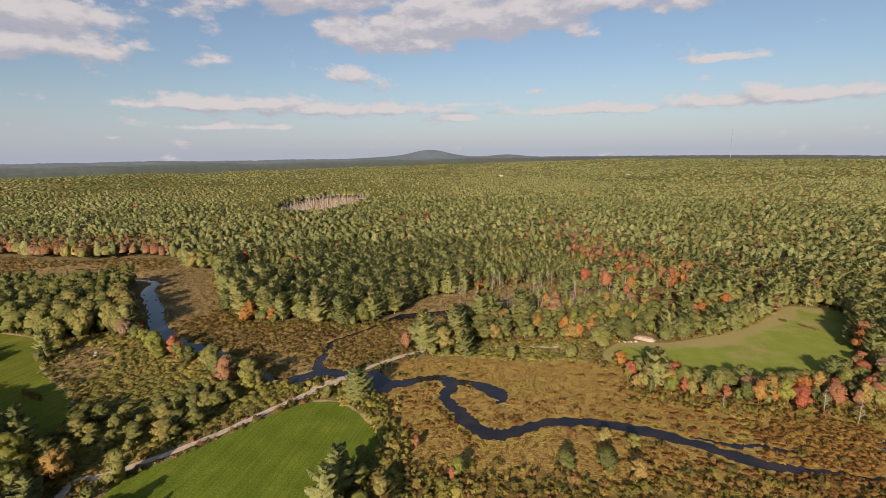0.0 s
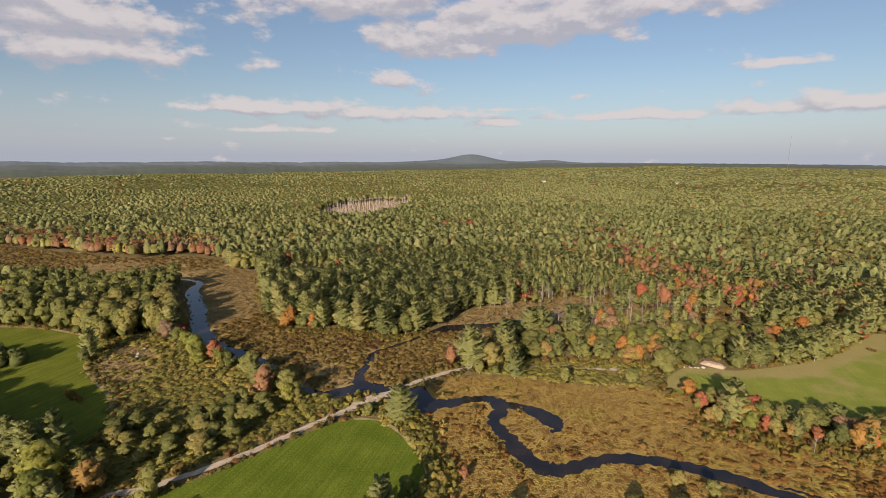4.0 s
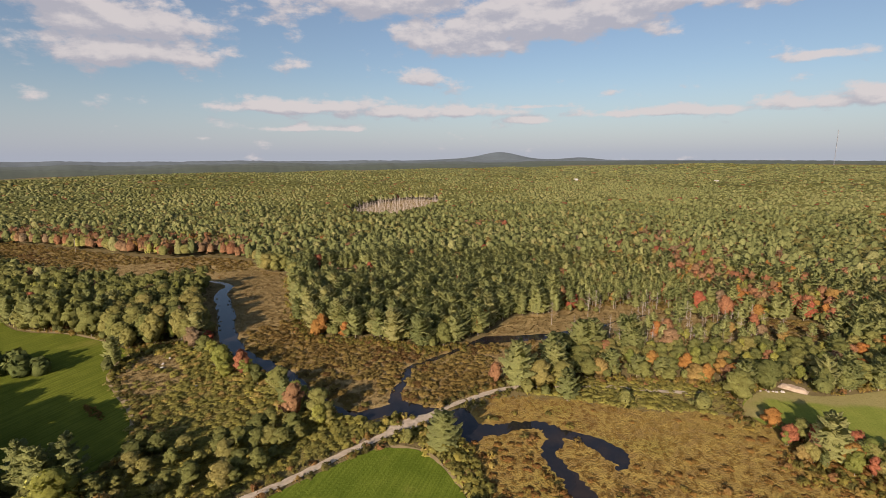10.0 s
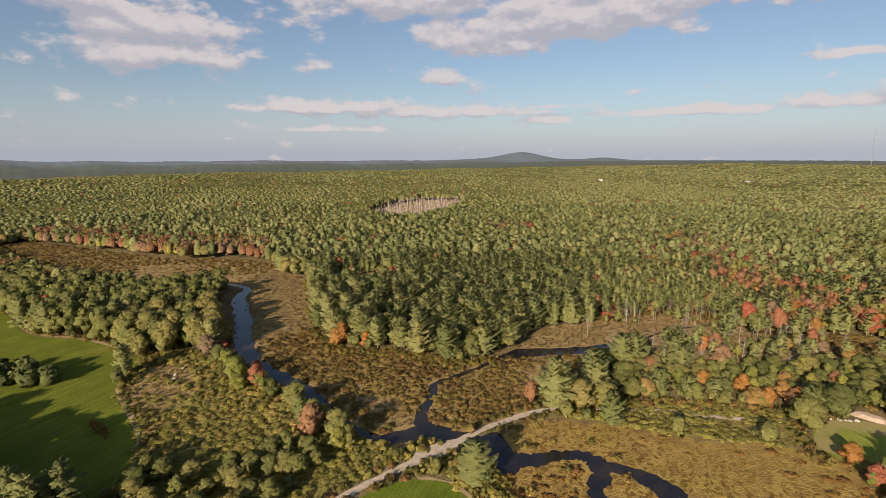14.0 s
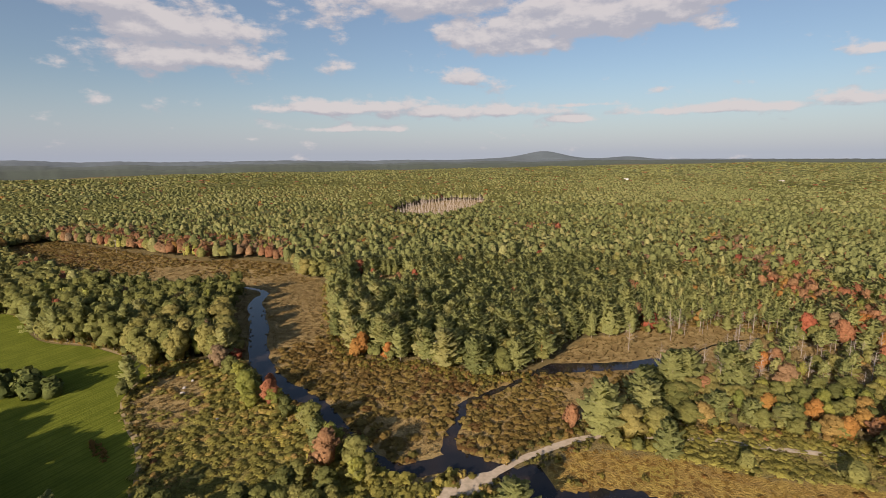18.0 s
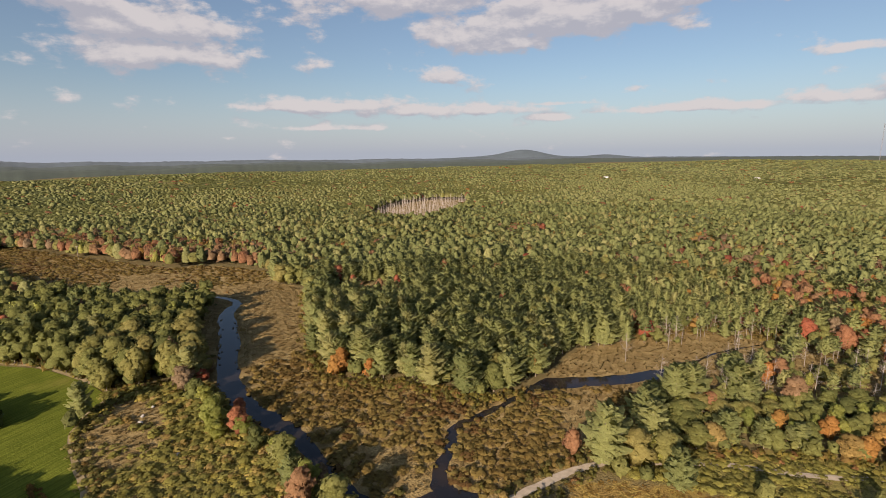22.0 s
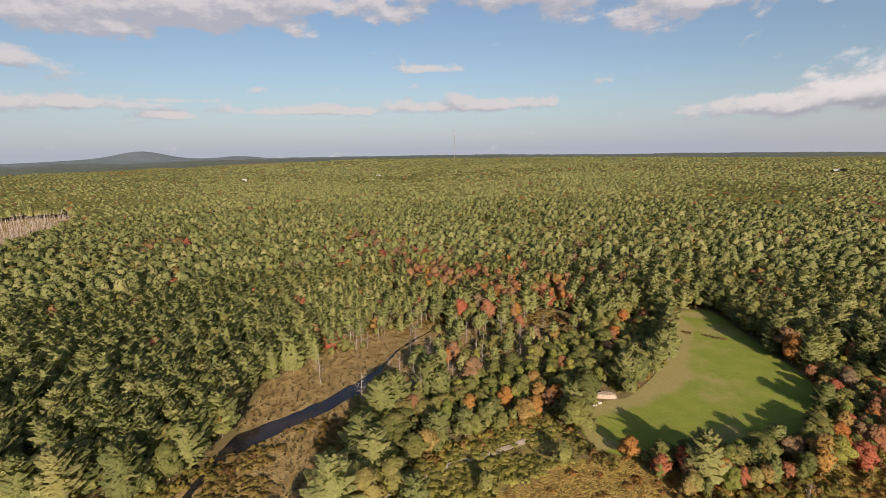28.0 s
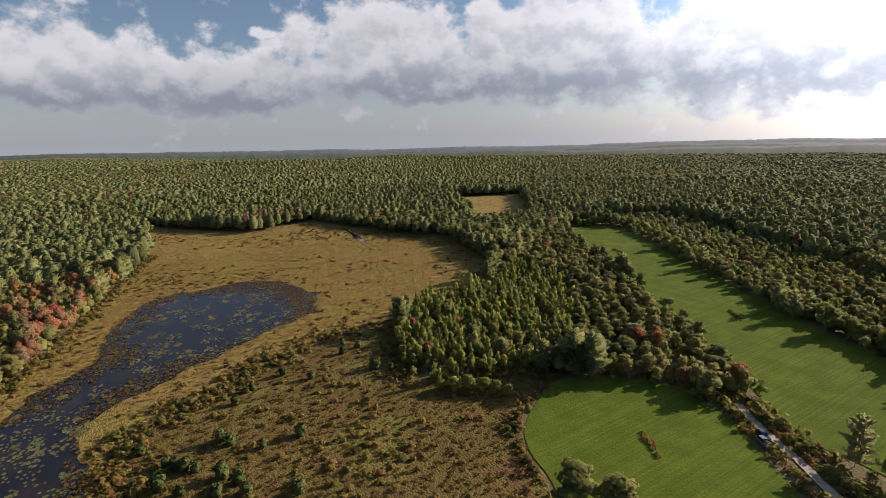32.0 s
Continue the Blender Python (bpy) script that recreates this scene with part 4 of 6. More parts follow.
def forest_mesh(name, kind, lod, x, y, h, w, rs, label):
    """Many trees of one kind, joined into one piece of forest."""
    if len(x) == 0:
        return
    vs, fs, ns, tones, o = [], [], [], [], 0
    z = height(x, y)
    pick = rs.randint(0, 5, len(x))
    an = rs.uniform(0, 6.28, len(x))
    tone = np.clip(.47 + .2 * waves(x, y, 90, 63) + .2 * waves(x, y, 330, 64) - .38 * inside(x, y, OAKWOOD) + rs.uniform(-.28, .28, len(x)), .01, .99)
    for i in range(5):
        k = pick == i
        t, f, nt = TEMPLATES[kind, lod][i]
        fs.append((f[None] + (np.arange(k.sum()) * len(t))[:, None, None]).reshape(-1, 4) + o)
        o += k.sum() * len(t)
        c, s = np.cos(an[k])[:, None], np.sin(an[k])[:, None]
        px = (t[:, 0] * c - t[:, 1] * s) * w[k][:, None] + x[k][:, None]
        py = (t[:, 0] * s + t[:, 1] * c) * w[k][:, None] + y[k][:, None]
        pz = t[:, 2] * h[k][:, None] + z[k][:, None]
        vs.append(np.stack([px, py, pz], 2).reshape(-1, 3))
        ns.append(np.stack([nt[:, 0] * c - nt[:, 1] * s, nt[:, 0] * s + nt[:, 1] * c, np.broadcast_to(nt[:, 2], px.shape)], 2).reshape(-1, 3))
        tones.append(np.repeat(tone[k], len(t)))
    v = np.concatenate(vs)
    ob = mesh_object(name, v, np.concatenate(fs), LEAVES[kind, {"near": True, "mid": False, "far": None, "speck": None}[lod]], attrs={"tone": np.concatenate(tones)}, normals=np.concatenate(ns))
    tagged(ob, label, "forest", kind="stuff")


def trunks_mesh(x, y, h, rs):
    t = [trunk_shape(300 + i, .7, .011, 0, sides=3) for i in range(3)]
    vs, fs, o = [], [], 0
    z = height(x, y)
    pick = rs.randint(0, 3, len(x))
    for i in range(3):
        k = np.where(pick == i)[0]
        v, f = t[i]
        p = v[None] * h[k][:, None, None] + np.stack([x[k], y[k], z[k]], 1)[:, None]
        vs.append(p.reshape(-1, 3))
        fs.append((f[None] + (np.arange(len(k)) * len(v))[:, None, None]).reshape(-1, 4) + o)
        o += len(k) * len(v)
    tagged(mesh_object("forest_trunks", np.concatenate(vs), np.concatenate(fs), BARK), "grey-brown trunks of the near forest", "tree trunks", kind="stuff")


TREE_LABELS = {"pine": ("pine_tree", "tall green white pine with ragged boughs", "pine tree"), "oak": ("oak_tree", "broad green oak with a rounded crown", "tree"),
               "red": ("red_maple_tree", "red maple in full autumn colour", "maple tree"), "orange": ("orange_tree", "maple with orange autumn leaves", "maple tree"),
               "aspen": ("aspen_tree", "slender young aspen with yellow-green leaves", "aspen tree"),
               "bare": ("bare_stemmed_pine", "thin pine with a bare trunk and a small high crown", "pine tree")}
THING_MESH = {}


def tree_thing(kind, x, y, h, w, turn, i):
    """A tree that stands on its own: trunk and crown."""
    name, label, cat = TREE_LABELS[kind]
    i %= 5
    if (kind, i) not in THING_MESH:
        tv, tf = trunk_shape(500 + i, .72 if kind != "pine" else .9, .013 if kind != "bare" else .012, 6, .3)
        a = mesh_object("trunk", tv, tf, PALE_BARK if kind == "bare" else BARK)
        cv, cf, cn = TEMPLATES[kind, "close"][i]
        b = mesh_object("crown", cv, cf, LEAVES[kind, True], normals=cn)
        THING_MESH[kind, i] = (a.data, b.data)
        bpy.data.objects.remove(a)
        bpy.data.objects.remove(b)
    root = new(name)
    root.location = (x, y, float(height(np.array(x), np.array(y))))
    root.rotation_euler = (0, 0, turn)
    root.scale = (w, w, h)
    for nm, me in zip(("trunk", "crown"), THING_MESH[kind, i]):
        new(nm, me).parent = root
    return tagged(root, label, cat, group=name + "s")


SPOT = np.array([(-170.0, 190.0), (-60.0, 190.0), (60.0, 195.0), (120.0, 150.0), (110.0, 0.0)])
THINGS = {"pine": 250, "oak": 240, "red": 110, "orange": 70, "aspen": 130, "bare": 120}


def build_forest():
    x, y, sp, rs = trees_between(5.7, 0, 330, 41)
    h, w = size_of(sp, x, y, rs)
    d = far_from(x, y, SPOT)
    single = np.zeros(len(x), bool)
    for j, kind in enumerate(NAMES):
        k = np.where(sp == j)[0]
        near = k[np.argsort(d[k])[:THINGS[kind]]]
        single[near] = True
        for i in near:
            tree_thing(kind, x[i], y[i], h[i], w[i], rs.uniform(0, 6.28), int(i))
        k = np.setdiff1d(k, near)
        forest_mesh(f"{kind}_wood_near", kind, "near", x[k], y[k], h[k], w[k], rs, f"near part of the mixed autumn forest, {kind} trees")
    # small oaks added between the near trees to close dark gaps
    ux, uy, usp, urs = trees_between(5.7, 0, 330, 47)
    uh = urs.uniform(4.5, 8.5, len(ux)) * np.where(any_inside(ux, uy, [p for p, _q in LOW]), .6, 1)
    forest_mesh("young_growth", "oak", "mid", ux, uy, uh, uh * urs.uniform(1.1, 1.5, len(ux)), urs, "young trees added to fill dark gaps in the near forest")
    ax, ay = scatter(4.9, 75, 192, -100, 30, 43)
    k = inside(ax, ay, ASPEN_WOOD) & (waves(ax, ay, 11, 44) > -.75)
    ax, ay = ax[k], ay[k]
    ah = rs.uniform(5, 9, len(ax))
    forest_mesh("aspen_grove", "aspen", "near", ax, ay, ah, ah * rs.uniform(.46, .66, len(ax)), rs, "crowded yellow-green poplars of a young grove")
    k = ~single
    trunks_mesh(x[k], y[k], h[k], rs)
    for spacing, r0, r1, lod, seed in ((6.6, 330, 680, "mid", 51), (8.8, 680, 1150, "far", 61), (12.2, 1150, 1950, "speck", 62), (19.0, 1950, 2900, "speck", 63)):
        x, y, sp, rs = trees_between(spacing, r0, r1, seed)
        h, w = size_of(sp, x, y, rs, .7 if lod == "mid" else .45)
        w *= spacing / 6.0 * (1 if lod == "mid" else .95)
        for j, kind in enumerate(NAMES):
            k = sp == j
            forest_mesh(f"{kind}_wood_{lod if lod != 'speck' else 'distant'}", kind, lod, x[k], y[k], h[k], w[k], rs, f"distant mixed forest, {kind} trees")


def build_far_canopy():
    """The forest roof from where single trees blur together to the skyline."""
    r = np.concatenate([np.geomspace(1850, 3900, 100)])
    a = np.radians(np.arange(-75, 175.1, .4))
    R, A = np.meshgrid(r, a)
    rs = np.random.RandomState(8)
    R = R + rs.uniform(-6, 6, R.shape)
    x, y = -25 + R * np.sin(A), 60 + R * np.cos(A)
    z = height(x, y) + CANOPY - 6 + np.clip((R - 2700) / 300, 0, 1) * 3 + rs.uniform(-4.0, 5.0, R.shape) - np.clip((R - 2700) / 900, 0, 1) * 22
    na, nr = R.shape
    i = (np.arange(na - 1)[:, None] * nr + np.arange(nr - 1)[None]).ravel()
    f = np.stack([i, i + 1, i + nr + 1, i + nr], 1)
    ob = mesh_object("far_forest", np.stack([x.ravel(), y.ravel(), z.ravel()], 1), f, FARWOOD)
    tagged(ob, "unbroken green forest reaching to the skyline", "forest", kind="stuff")
    az = np.radians(np.arange(-75, 175.1, .3))
    n = len(az)
    i = (np.arange(3)[:, None] * n + np.arange(n - 1)[None]).ravel()
    # cloud shadow is painted into the first tint, haze into the other two
    for q, gap, amp, seed, tint, label in ((3750, .66, .2, 4, (.036, .05, .034), "wooded ridge beyond the plain, coloured dark as under cloud shadow"), (4200, .34, .2, 5, (.047, .063, .055), "middle wooded ridge with haze tinted into its colour"),
                                           (4650, 0, .11, 6, (.075, .096, .11), "far wooded ridge on the skyline, tinted blue with haze")):
        deg = np.degrees(az)
        sky, plain_el = np.interp(deg, SKY_AZ, SKY_EL), np.interp(deg, PLAIN_AZ, PLAIN_EL)
        el = sky + (plain_el - sky) * gap + amp * waves(deg * 9, deg * 0, 40, seed) * np.clip((sky - plain_el) * 2, .25, 1)
        top = 78 + q * np.tan(np.radians(el)) + np.random.RandomState(seed).uniform(-2, 2, n)
        rows = [np.stack([-25 + r * np.sin(az), 60 + r * np.cos(az), top + d], 1) for r, d in ((q - 500, -70), (q - 150, -12), (q, 0), (q + 60, -12))]
        m = plain("far_woods_shade_haze", tint, tuple(c * .8 for c in tint), .012, 1.0)
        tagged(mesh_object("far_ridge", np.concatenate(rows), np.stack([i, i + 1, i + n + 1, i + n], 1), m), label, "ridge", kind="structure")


def far_material():
    m, t, p = material("far_forest_roof")
    g = t.nodes.new("ShaderNodeNewGeometry")
    a, b, c = noise_n(t, g.outputs["Position"], .004, 3), noise_n(t, g.outputs["Position"], .03, 4), noise_n(t, g.outputs["Position"], .11, 3)
    col = mix_col(t, smooth(t, b, .35, .65), (.088, .1, .045), (.128, .134, .06))
    col = mix_col(t, smooth(t, a, .52, .66), col, (.15, .135, .06))
    col = mix_col(t, smooth(t, c, .5, .75), col, (.064, .073, .035))
    link(t, col, p.inputs["Base Color"])
    p.inputs["Roughness"].default_value = 1.0
    p.inputs["Specular IOR Level"].default_value = 0.0
    return m


FARWOOD = far_material()


def build_gap_filler():
    """A leaf-coloured sheet added beyond the near trees, to keep gaps between crowns bright."""
    r, a = np.geomspace(325, 2000, 70), np.radians(np.arange(-75, 175.1, .8))
    R, A = np.meshgrid(r, a)
    rs = np.random.RandomState(18)
    R = R + rs.uniform(-4, 4, R.shape)
    x, y = (-25 + R * np.sin(A)).ravel(), (60 + R * np.cos(A)).ravel()
    z = height(x, y) + 7.5 + np.clip((R.ravel() - 400) / 350, 0, 1) * 2.6 + rs.uniform(-1.2, 1.5, x.shape)
    near_open = np.zeros(x.shape, bool)
    for ox, oy in ((0, 0), (14, 0), (-14, 0), (0, 14), (0, -14)):
        near_open |= any_inside(x + ox, y + oy, OPEN)
    for poly, _k in LOW:
        near_open |= inside(x, y, poly)
    z = np.where(near_open, -2.0, z)
    na, nr = R.shape
    i = (np.arange(na - 1)[:, None] * nr + np.arange(nr - 1)[None]).ravel()
    f = np.stack([i, i + 1, i + nr + 1, i + nr], 1)
    f = f[~near_open[f].any(1)]
    tagged(mesh_object("forest_understory", np.stack([x, y, z], 1), f, FARWOOD), "leaf-coloured filler sheet closing dark gaps between far crowns", "forest", kind="stuff")


build_gap_filler()
build_forest()
build_far_canopy()


def build_mountain():
    """A low wooded mountain behind the skyline, with a lesser shoulder."""
    # haze is painted into the woods' colour as a blue-grey tint
    m = plain("mountain_haze_tint", (.066, .086, .1), (.052, .068, .078), .01, 1.0)
    az = np.radians(np.arange(-30, 8.01, .25))
    up = 4880 * np.tan(np.radians(-.72 + .62 * np.exp(-((np.degrees(az) + 12.8) / 2.6) ** 2) + .32 * np.exp(-((np.degrees(az) + 14) / 6.5) ** 2)
                                  + .3 * np.exp(-((np.degrees(az) + 4) / 2.3) ** 2))) + 78
    rows = []
    for r, k in ((4600, 0), (4800, .9), (4880, 1), (4930, .95)):
        rows.append(np.stack([-25 + r * np.sin(az), 60 + r * np.cos(az), up * k], 1))
    n = len(az)
    i = (np.arange(3)[:, None] * n + np.arange(n - 1)[None]).ravel()
    f = np.stack([i, i + 1, i + n + 1, i + n], 1)
    tagged(mesh_object("mountain", np.concatenate(rows), f, m, flat=False), "distant wooded mountain on the skyline, blue haze in its colour", "mountain", kind="structure")


build_mountain()


# ---- shrubs, marsh plants and single trees ----


def dome(seed, n, size):
    rs = np.random.RandomState(seed)
    d = unit(rs.normal(size=(n, 3)) + [0, 0, .5])
    d[:, 2] = np.abs(d[:, 2])
    lump = 1 + .25 * np.sin(d[:, 0] * 5 + seed) * np.cos(d[:, 1] * 4)
    pos = d * [.55, .55, .9] * (lump * rs.uniform(.75, 1.05, n))[:, None]
    nrm = unit(d + rs.normal(size=(n, 3)) * .4)
    ta = unit(np.cross(nrm, rs.normal(size=(n, 3))))
    s = size * rs.uniform(.6, 1.3, n)
    return cards(rs, pos, ta, np.cross(nrm, ta), s, s * .8)


def tuft(seed, n=4):
    """Upright blades leaning out of one foot."""
    rs = np.random.RandomState(seed)
    a = np.arange(n) / n * 6.28 + rs.uniform(0, 1, n)
    out = np.stack([np.cos(a), np.sin(a), np.zeros(n)], 1)
    side = np.stack([-np.sin(a), np.cos(a), np.zeros(n)], 1)
    top = out * rs.uniform(.3, .55, n)[:, None] + np.array([0, 0, 1.0]) * rs.uniform(.7, 1, n)[:, None]
    base = out * .12
    w = .2
    return np.stack([base - side * w, base + side * w, top + side * w * .8, top - side * w * .8], 1).reshape(-1, 3)


DOMES = [puffed(dome(i, 30, .42), "dome", .3) for i in range(5)]
LOW_DOMES = [puffed(dome(i + 20, 18, .48), "dome", .3) for i in range(5)]
TUFTS = [puffed(tuft(i), "tuft", .25) for i in range(5)]


def plants(name, shapes, mat, x, y, h, w, tone, label, category, seed=0, z=0.0):
    rs = np.random.RandomState(seed)
    pick, an = rs.randint(0, len(shapes), len(x)), rs.uniform(0, 6.28, len(x))
    vs, ns, tones = [], [], []
    for i, (t, nt) in enumerate(shapes):
        k = pick == i
        c, s = np.cos(an[k])[:, None], np.sin(an[k])[:, None]
        px = (t[:, 0] * c - t[:, 1] * s) * w[k][:, None] + x[k][:, None]
        py = (t[:, 0] * s + t[:, 1] * c) * w[k][:, None] + y[k][:, None]
        pz = t[:, 2] * h[k][:, None] + z
        vs.append(np.stack([px, py, pz], 2).reshape(-1, 3))
        ns.append(np.stack([nt[:, 0] * c - nt[:, 1] * s, nt[:, 0] * s + nt[:, 1] * c, np.broadcast_to(nt[:, 2], px.shape)], 2).reshape(-1, 3))
        tones.append(np.repeat(tone[k], len(t)))
    v = np.concatenate(vs)
    return tagged(mesh_object(name, v, quads_to(v), mat, attrs={"tone": np.concatenate(tones)}, normals=np.concatenate(ns)), label, category, kind="stuff")


def spread(polys, spacing, seed):
    p = np.concatenate([np.asarray(q)[:, :2] for q in polys])
    x, y = scatter(spacing, p[:, 0].min(), p[:, 0].max(), p[:, 1].min(), p[:, 1].max(), seed, .85)
    k = any_inside(x, y, polys)
    x, y = x[k], y[k]
    k = ~any_inside(x, y, [FIELD_A, FIELD_W, FIELD_N, FIELD_S]) & (far_from(x, y, ROAD) > 2.6)
    x, y = x[k], y[k]
    return x, y


def over_water(x, y):
    v = inside(x, y, POOL) | inside(x, y, REACH)
    for line in (RIVER_W, TONGUE, BRAID, UPPER, CREEK):
        d = np.full(x.shape, 1e9)
        for a in line:
            d = np.minimum(d, np.hypot(x - a[0], y - a[1]) - a[2] / 2)
        v |= d < .3
    return v


def tone_map(x, y, scale, seed, rs, grain=.25):
    return np.clip(.5 + .33 * waves(x, y, scale, seed) + rs.uniform(-grain, grain, len(x)), .01, .99)


def build_marsh_plants():
    rs = np.random.RandomState(77)
    # sedge over the open marsh, denser and taller near the winding river
    x, y = spread([MARSH], 1.75, 71)
    k = ~over_water(x, y) & ((x < 330) | (rs.uniform(size=len(x)) < .5))
    x, y = x[k], y[k]
    h = rs.uniform(.12, .3, len(x)) * (1 + .4 * waves(x, y, 14, 31))
    plants("marsh_sedge", TUFTS, SEDGE, x, y, h, rs.uniform(.8, 1.5, len(x)), np.clip(.5 + .3 * waves(x, y, 19, 33) + .22 * waves(x, y, 60, 34) + rs.uniform(-.1, .1, len(x)), .01, .99), "rust and gold sedge tussocks over the marsh", "sedge", 1)
    # emergent tussocks in the shallow margin of the pool
    x, y = scatter(1.6, 80, 256, 18, 152, 72)
    edge = np.concatenate([POOL, POOL[:1]])
    k = inside(x, y, POOL)
    x, y = x[k], y[k]
    d = far_from(x, y, edge)
    k = rs.uniform(size=len(x)) < np.clip(.95 - d / 12 + .75 * waves(x, y, 17, 35) + .35 * np.clip((x - 165) / 60, 0, 1), 0, .9) * (d > 0)
    x, y = x[k], y[k]
    plants("pool_edge_sedge", TUFTS, SEDGE, x, y, rs.uniform(.4, .8, len(x)), rs.uniform(.9, 1.5, len(x)), tone_map(x, y, 9, 36, rs) * .6, "brown sedge tufts standing in shallow water", "sedge", 2)
    # rust shrubs where the river frays out into the marsh
    x, y = spread([MARSH], 2.6, 79)
    k = ~over_water(x, y) & (rs.uniform(size=len(x)) < np.clip(.24 + .45 * waves(x, y, 17, 47) + .45 * np.clip((x - 20) / 60, 0, 1), 0, .85)) & (x < 112) & (x > -45)
    x, y = x[k], y[k]
    plants("marsh_shrubs", LOW_DOMES, RUST_SHRUB, x, y, rs.uniform(.22, .5, len(x)), rs.uniform(1.4, 2.6, len(x)), tone_map(x, y, 14, 48, rs, .12), "rust and ochre shrubs in the wet marsh", "shrubs", 12)
    # the deep rust thicket where the pool drains into the river
    x, y = scatter(1.7, 58, 114, 96, 154, 83)
    k = inside(x, y, OUTLET) & ~over_water(x, y) & (rs.uniform(size=len(x)) < np.clip(.75 + .5 * waves(x, y, 9, 84), .1, 1))
    x, y = x[k], y[k]
    plants("outlet_shrubs", LOW_DOMES, RUST_SHRUB, x, y, rs.uniform(.4, 1.1, len(x)), rs.uniform(1.4, 2.6, len(x)), tone_map(x, y, 8, 85, rs, .15) * .6, "deep rust shrubs at the outlet of the pool", "shrubs", 17)
    # hummocks of shrubby growth on the wide marsh
    x, y = spread([MARSH], 3.1, 80)
    k = ~over_water(x, y) & (rs.uniform(size=len(x)) < np.clip(.12 + .3 * waves(x, y, 26, 49), 0, .5)) & (x > 80)
    x, y = x[k], y[k]
    plants("marsh_hummocks", LOW_DOMES, BROWN_SHRUB, x, y, rs.uniform(.4, .95, len(x)), rs.uniform(1.2, 3.0, len(x)), tone_map(x, y, 18, 50, rs), "brown hummocks of low shrubs on the wide marsh", "shrubs", 15)
    # bushes between the marsh and the old pasture
    line = spline([(-36, 100), (-10, 104), (30, 110), (64, 113), (88, 108), (112, 106), (124, 84), (140, 62), (150, 30)], 16)
    q = np.repeat(line, 4, 0) + rs.normal(size=(len(line) * 4, 2)) * 4.0
    line = spline([(36, 158), (66, 155), (108, 156), (136, 159), (168, 140), (262, 115), (355, 92)], 24)
    q = np.concatenate([q, np.repeat(line, 4, 0) + rs.normal(size=(len(line) * 4, 2)) * 3.0])
    for foot in ([(-206, 283), (-186, 257), (-153, 214), (-131, 198), (-113, 200), (-96, 202), (-79, 200), (-67, 211)], [(-32, 190), (0, 199), (26, 204), (48, 212), (75, 222), (98, 236), (112, 262)],
                 [(-325, 184), (-268, 169), (-235, 171), (-198, 168), (-172, 178)], [(99, 28), (131, 17), (161, -8), (166, -50)], [(88, 20), (84, -2), (77, -18)]):
        line = spline(foot, 16)
        q = np.concatenate([q, np.repeat(line, 3, 0) + rs.normal(size=(len(line) * 3, 2)) * 2.2])
    q = q[~over_water(q[:, 0], q[:, 1]) & ~any_inside(q[:, 0], q[:, 1], [FIELD_A, FIELD_N, FIELD_W]) & (np.hypot(q[:, 0] - 46, q[:, 1] - 208) > 8)]
    plants("edge_bushes", DOMES, SHRUB, q[:, 0], q[:, 1], rs.uniform(.7, 2.2, len(q)), rs.uniform(1.2, 2.8, len(q)), rs.uniform(.05, .9, len(q)), "mixed low bushes along the edge of the marsh", "shrubs", 13)
    # tan reeds and brown shrubs of the western bog
    x, y = spread([BOG, BOG_N, MEADOW, GLADE, STRIP_W, REEDS_W, BARE_STAND, DEAD_STAND, WET_WOOD, TAN_BANK], 1.9, 73)
    k = (x > -250) | (rs.uniform(size=len(x)) < .45)
    x, y = x[k], y[k]
    k = ~over_water(x, y)
    x, y = x[k], y[k]
    brown = (waves(x, y, 22, 37) + np.clip((x + 150) / 60, -1, 1) * .8 > .25) | (inside(x, y, STRIP_W) & (waves(x, y, 40, 39) + (-x - 300) / 90 > -.1))
    brown &= ~inside(x, y, TAN_BANK) & ~(any_inside(x, y, [MEADOW, DEAD_STAND, WET_WOOD]) & (waves(x, y, 12, 36) > -.75))
    k = ~brown
    plants("bog_reeds", TUFTS, TAN, x[k], y[k], rs.uniform(.25, .6, k.sum()), rs.uniform(.9, 1.5, k.sum()), tone_map(x[k], y[k], 13, 38, rs, .15), "tan reeds and grasses beside the river", "reeds", 3)
    k = brown & (rs.uniform(size=len(x)) < .85)
    plants("bog_shrubs", LOW_DOMES, BROWN_SHRUB, x[k], y[k], rs.uniform(.4, 1.15, k.sum()), rs.uniform(1.6, 3.2, k.sum()), tone_map(x[k], y[k], 15, 39, rs, .15),
           "low brown bog shrubs", "shrubs", 4)
    # grassy scrub
    x, y = spread([SCRUB_E], 2.1, 74)
    k = ~over_water(x, y)
    x, y = x[k], y[k]
    plants("scrub_grass", TUFTS, PASTURE, x, y, rs.uniform(.12, .34, len(x)), rs.uniform(.9, 1.7, len(x)), tone_map(x, y, 20, 40, rs, .15), "rough autumn grass of the old pasture", "grass", 5)
    k = rs.uniform(size=len(x)) < np.clip(.05 + .16 * waves(x, y, 24, 41), 0, .3)
    x, y = x[k], y[k]
    plants("scrub_bushes", DOMES, SHRUB, x, y, rs.uniform(.8, 1.8, len(x)), rs.uniform(1.2, 2.6, len(x)), tone_map(x, y, 30, 42, rs), "low yellow and russet bushes", "shrubs", 6)
    # dense thicket between the road and the western field
    x, y = spread([SCRUB_W, SHRUB_N], 2.0, 75)
    k = ~inside(x, y, TAN_BANK)
    x, y = x[k], y[k]
    k = ~over_water(x, y)
    x, y = x[k], y[k]
    k = ~inside(x, y, REEDS_W) | (rs.uniform(size=len(x)) < .2)
    x, y = x[k], y[k]
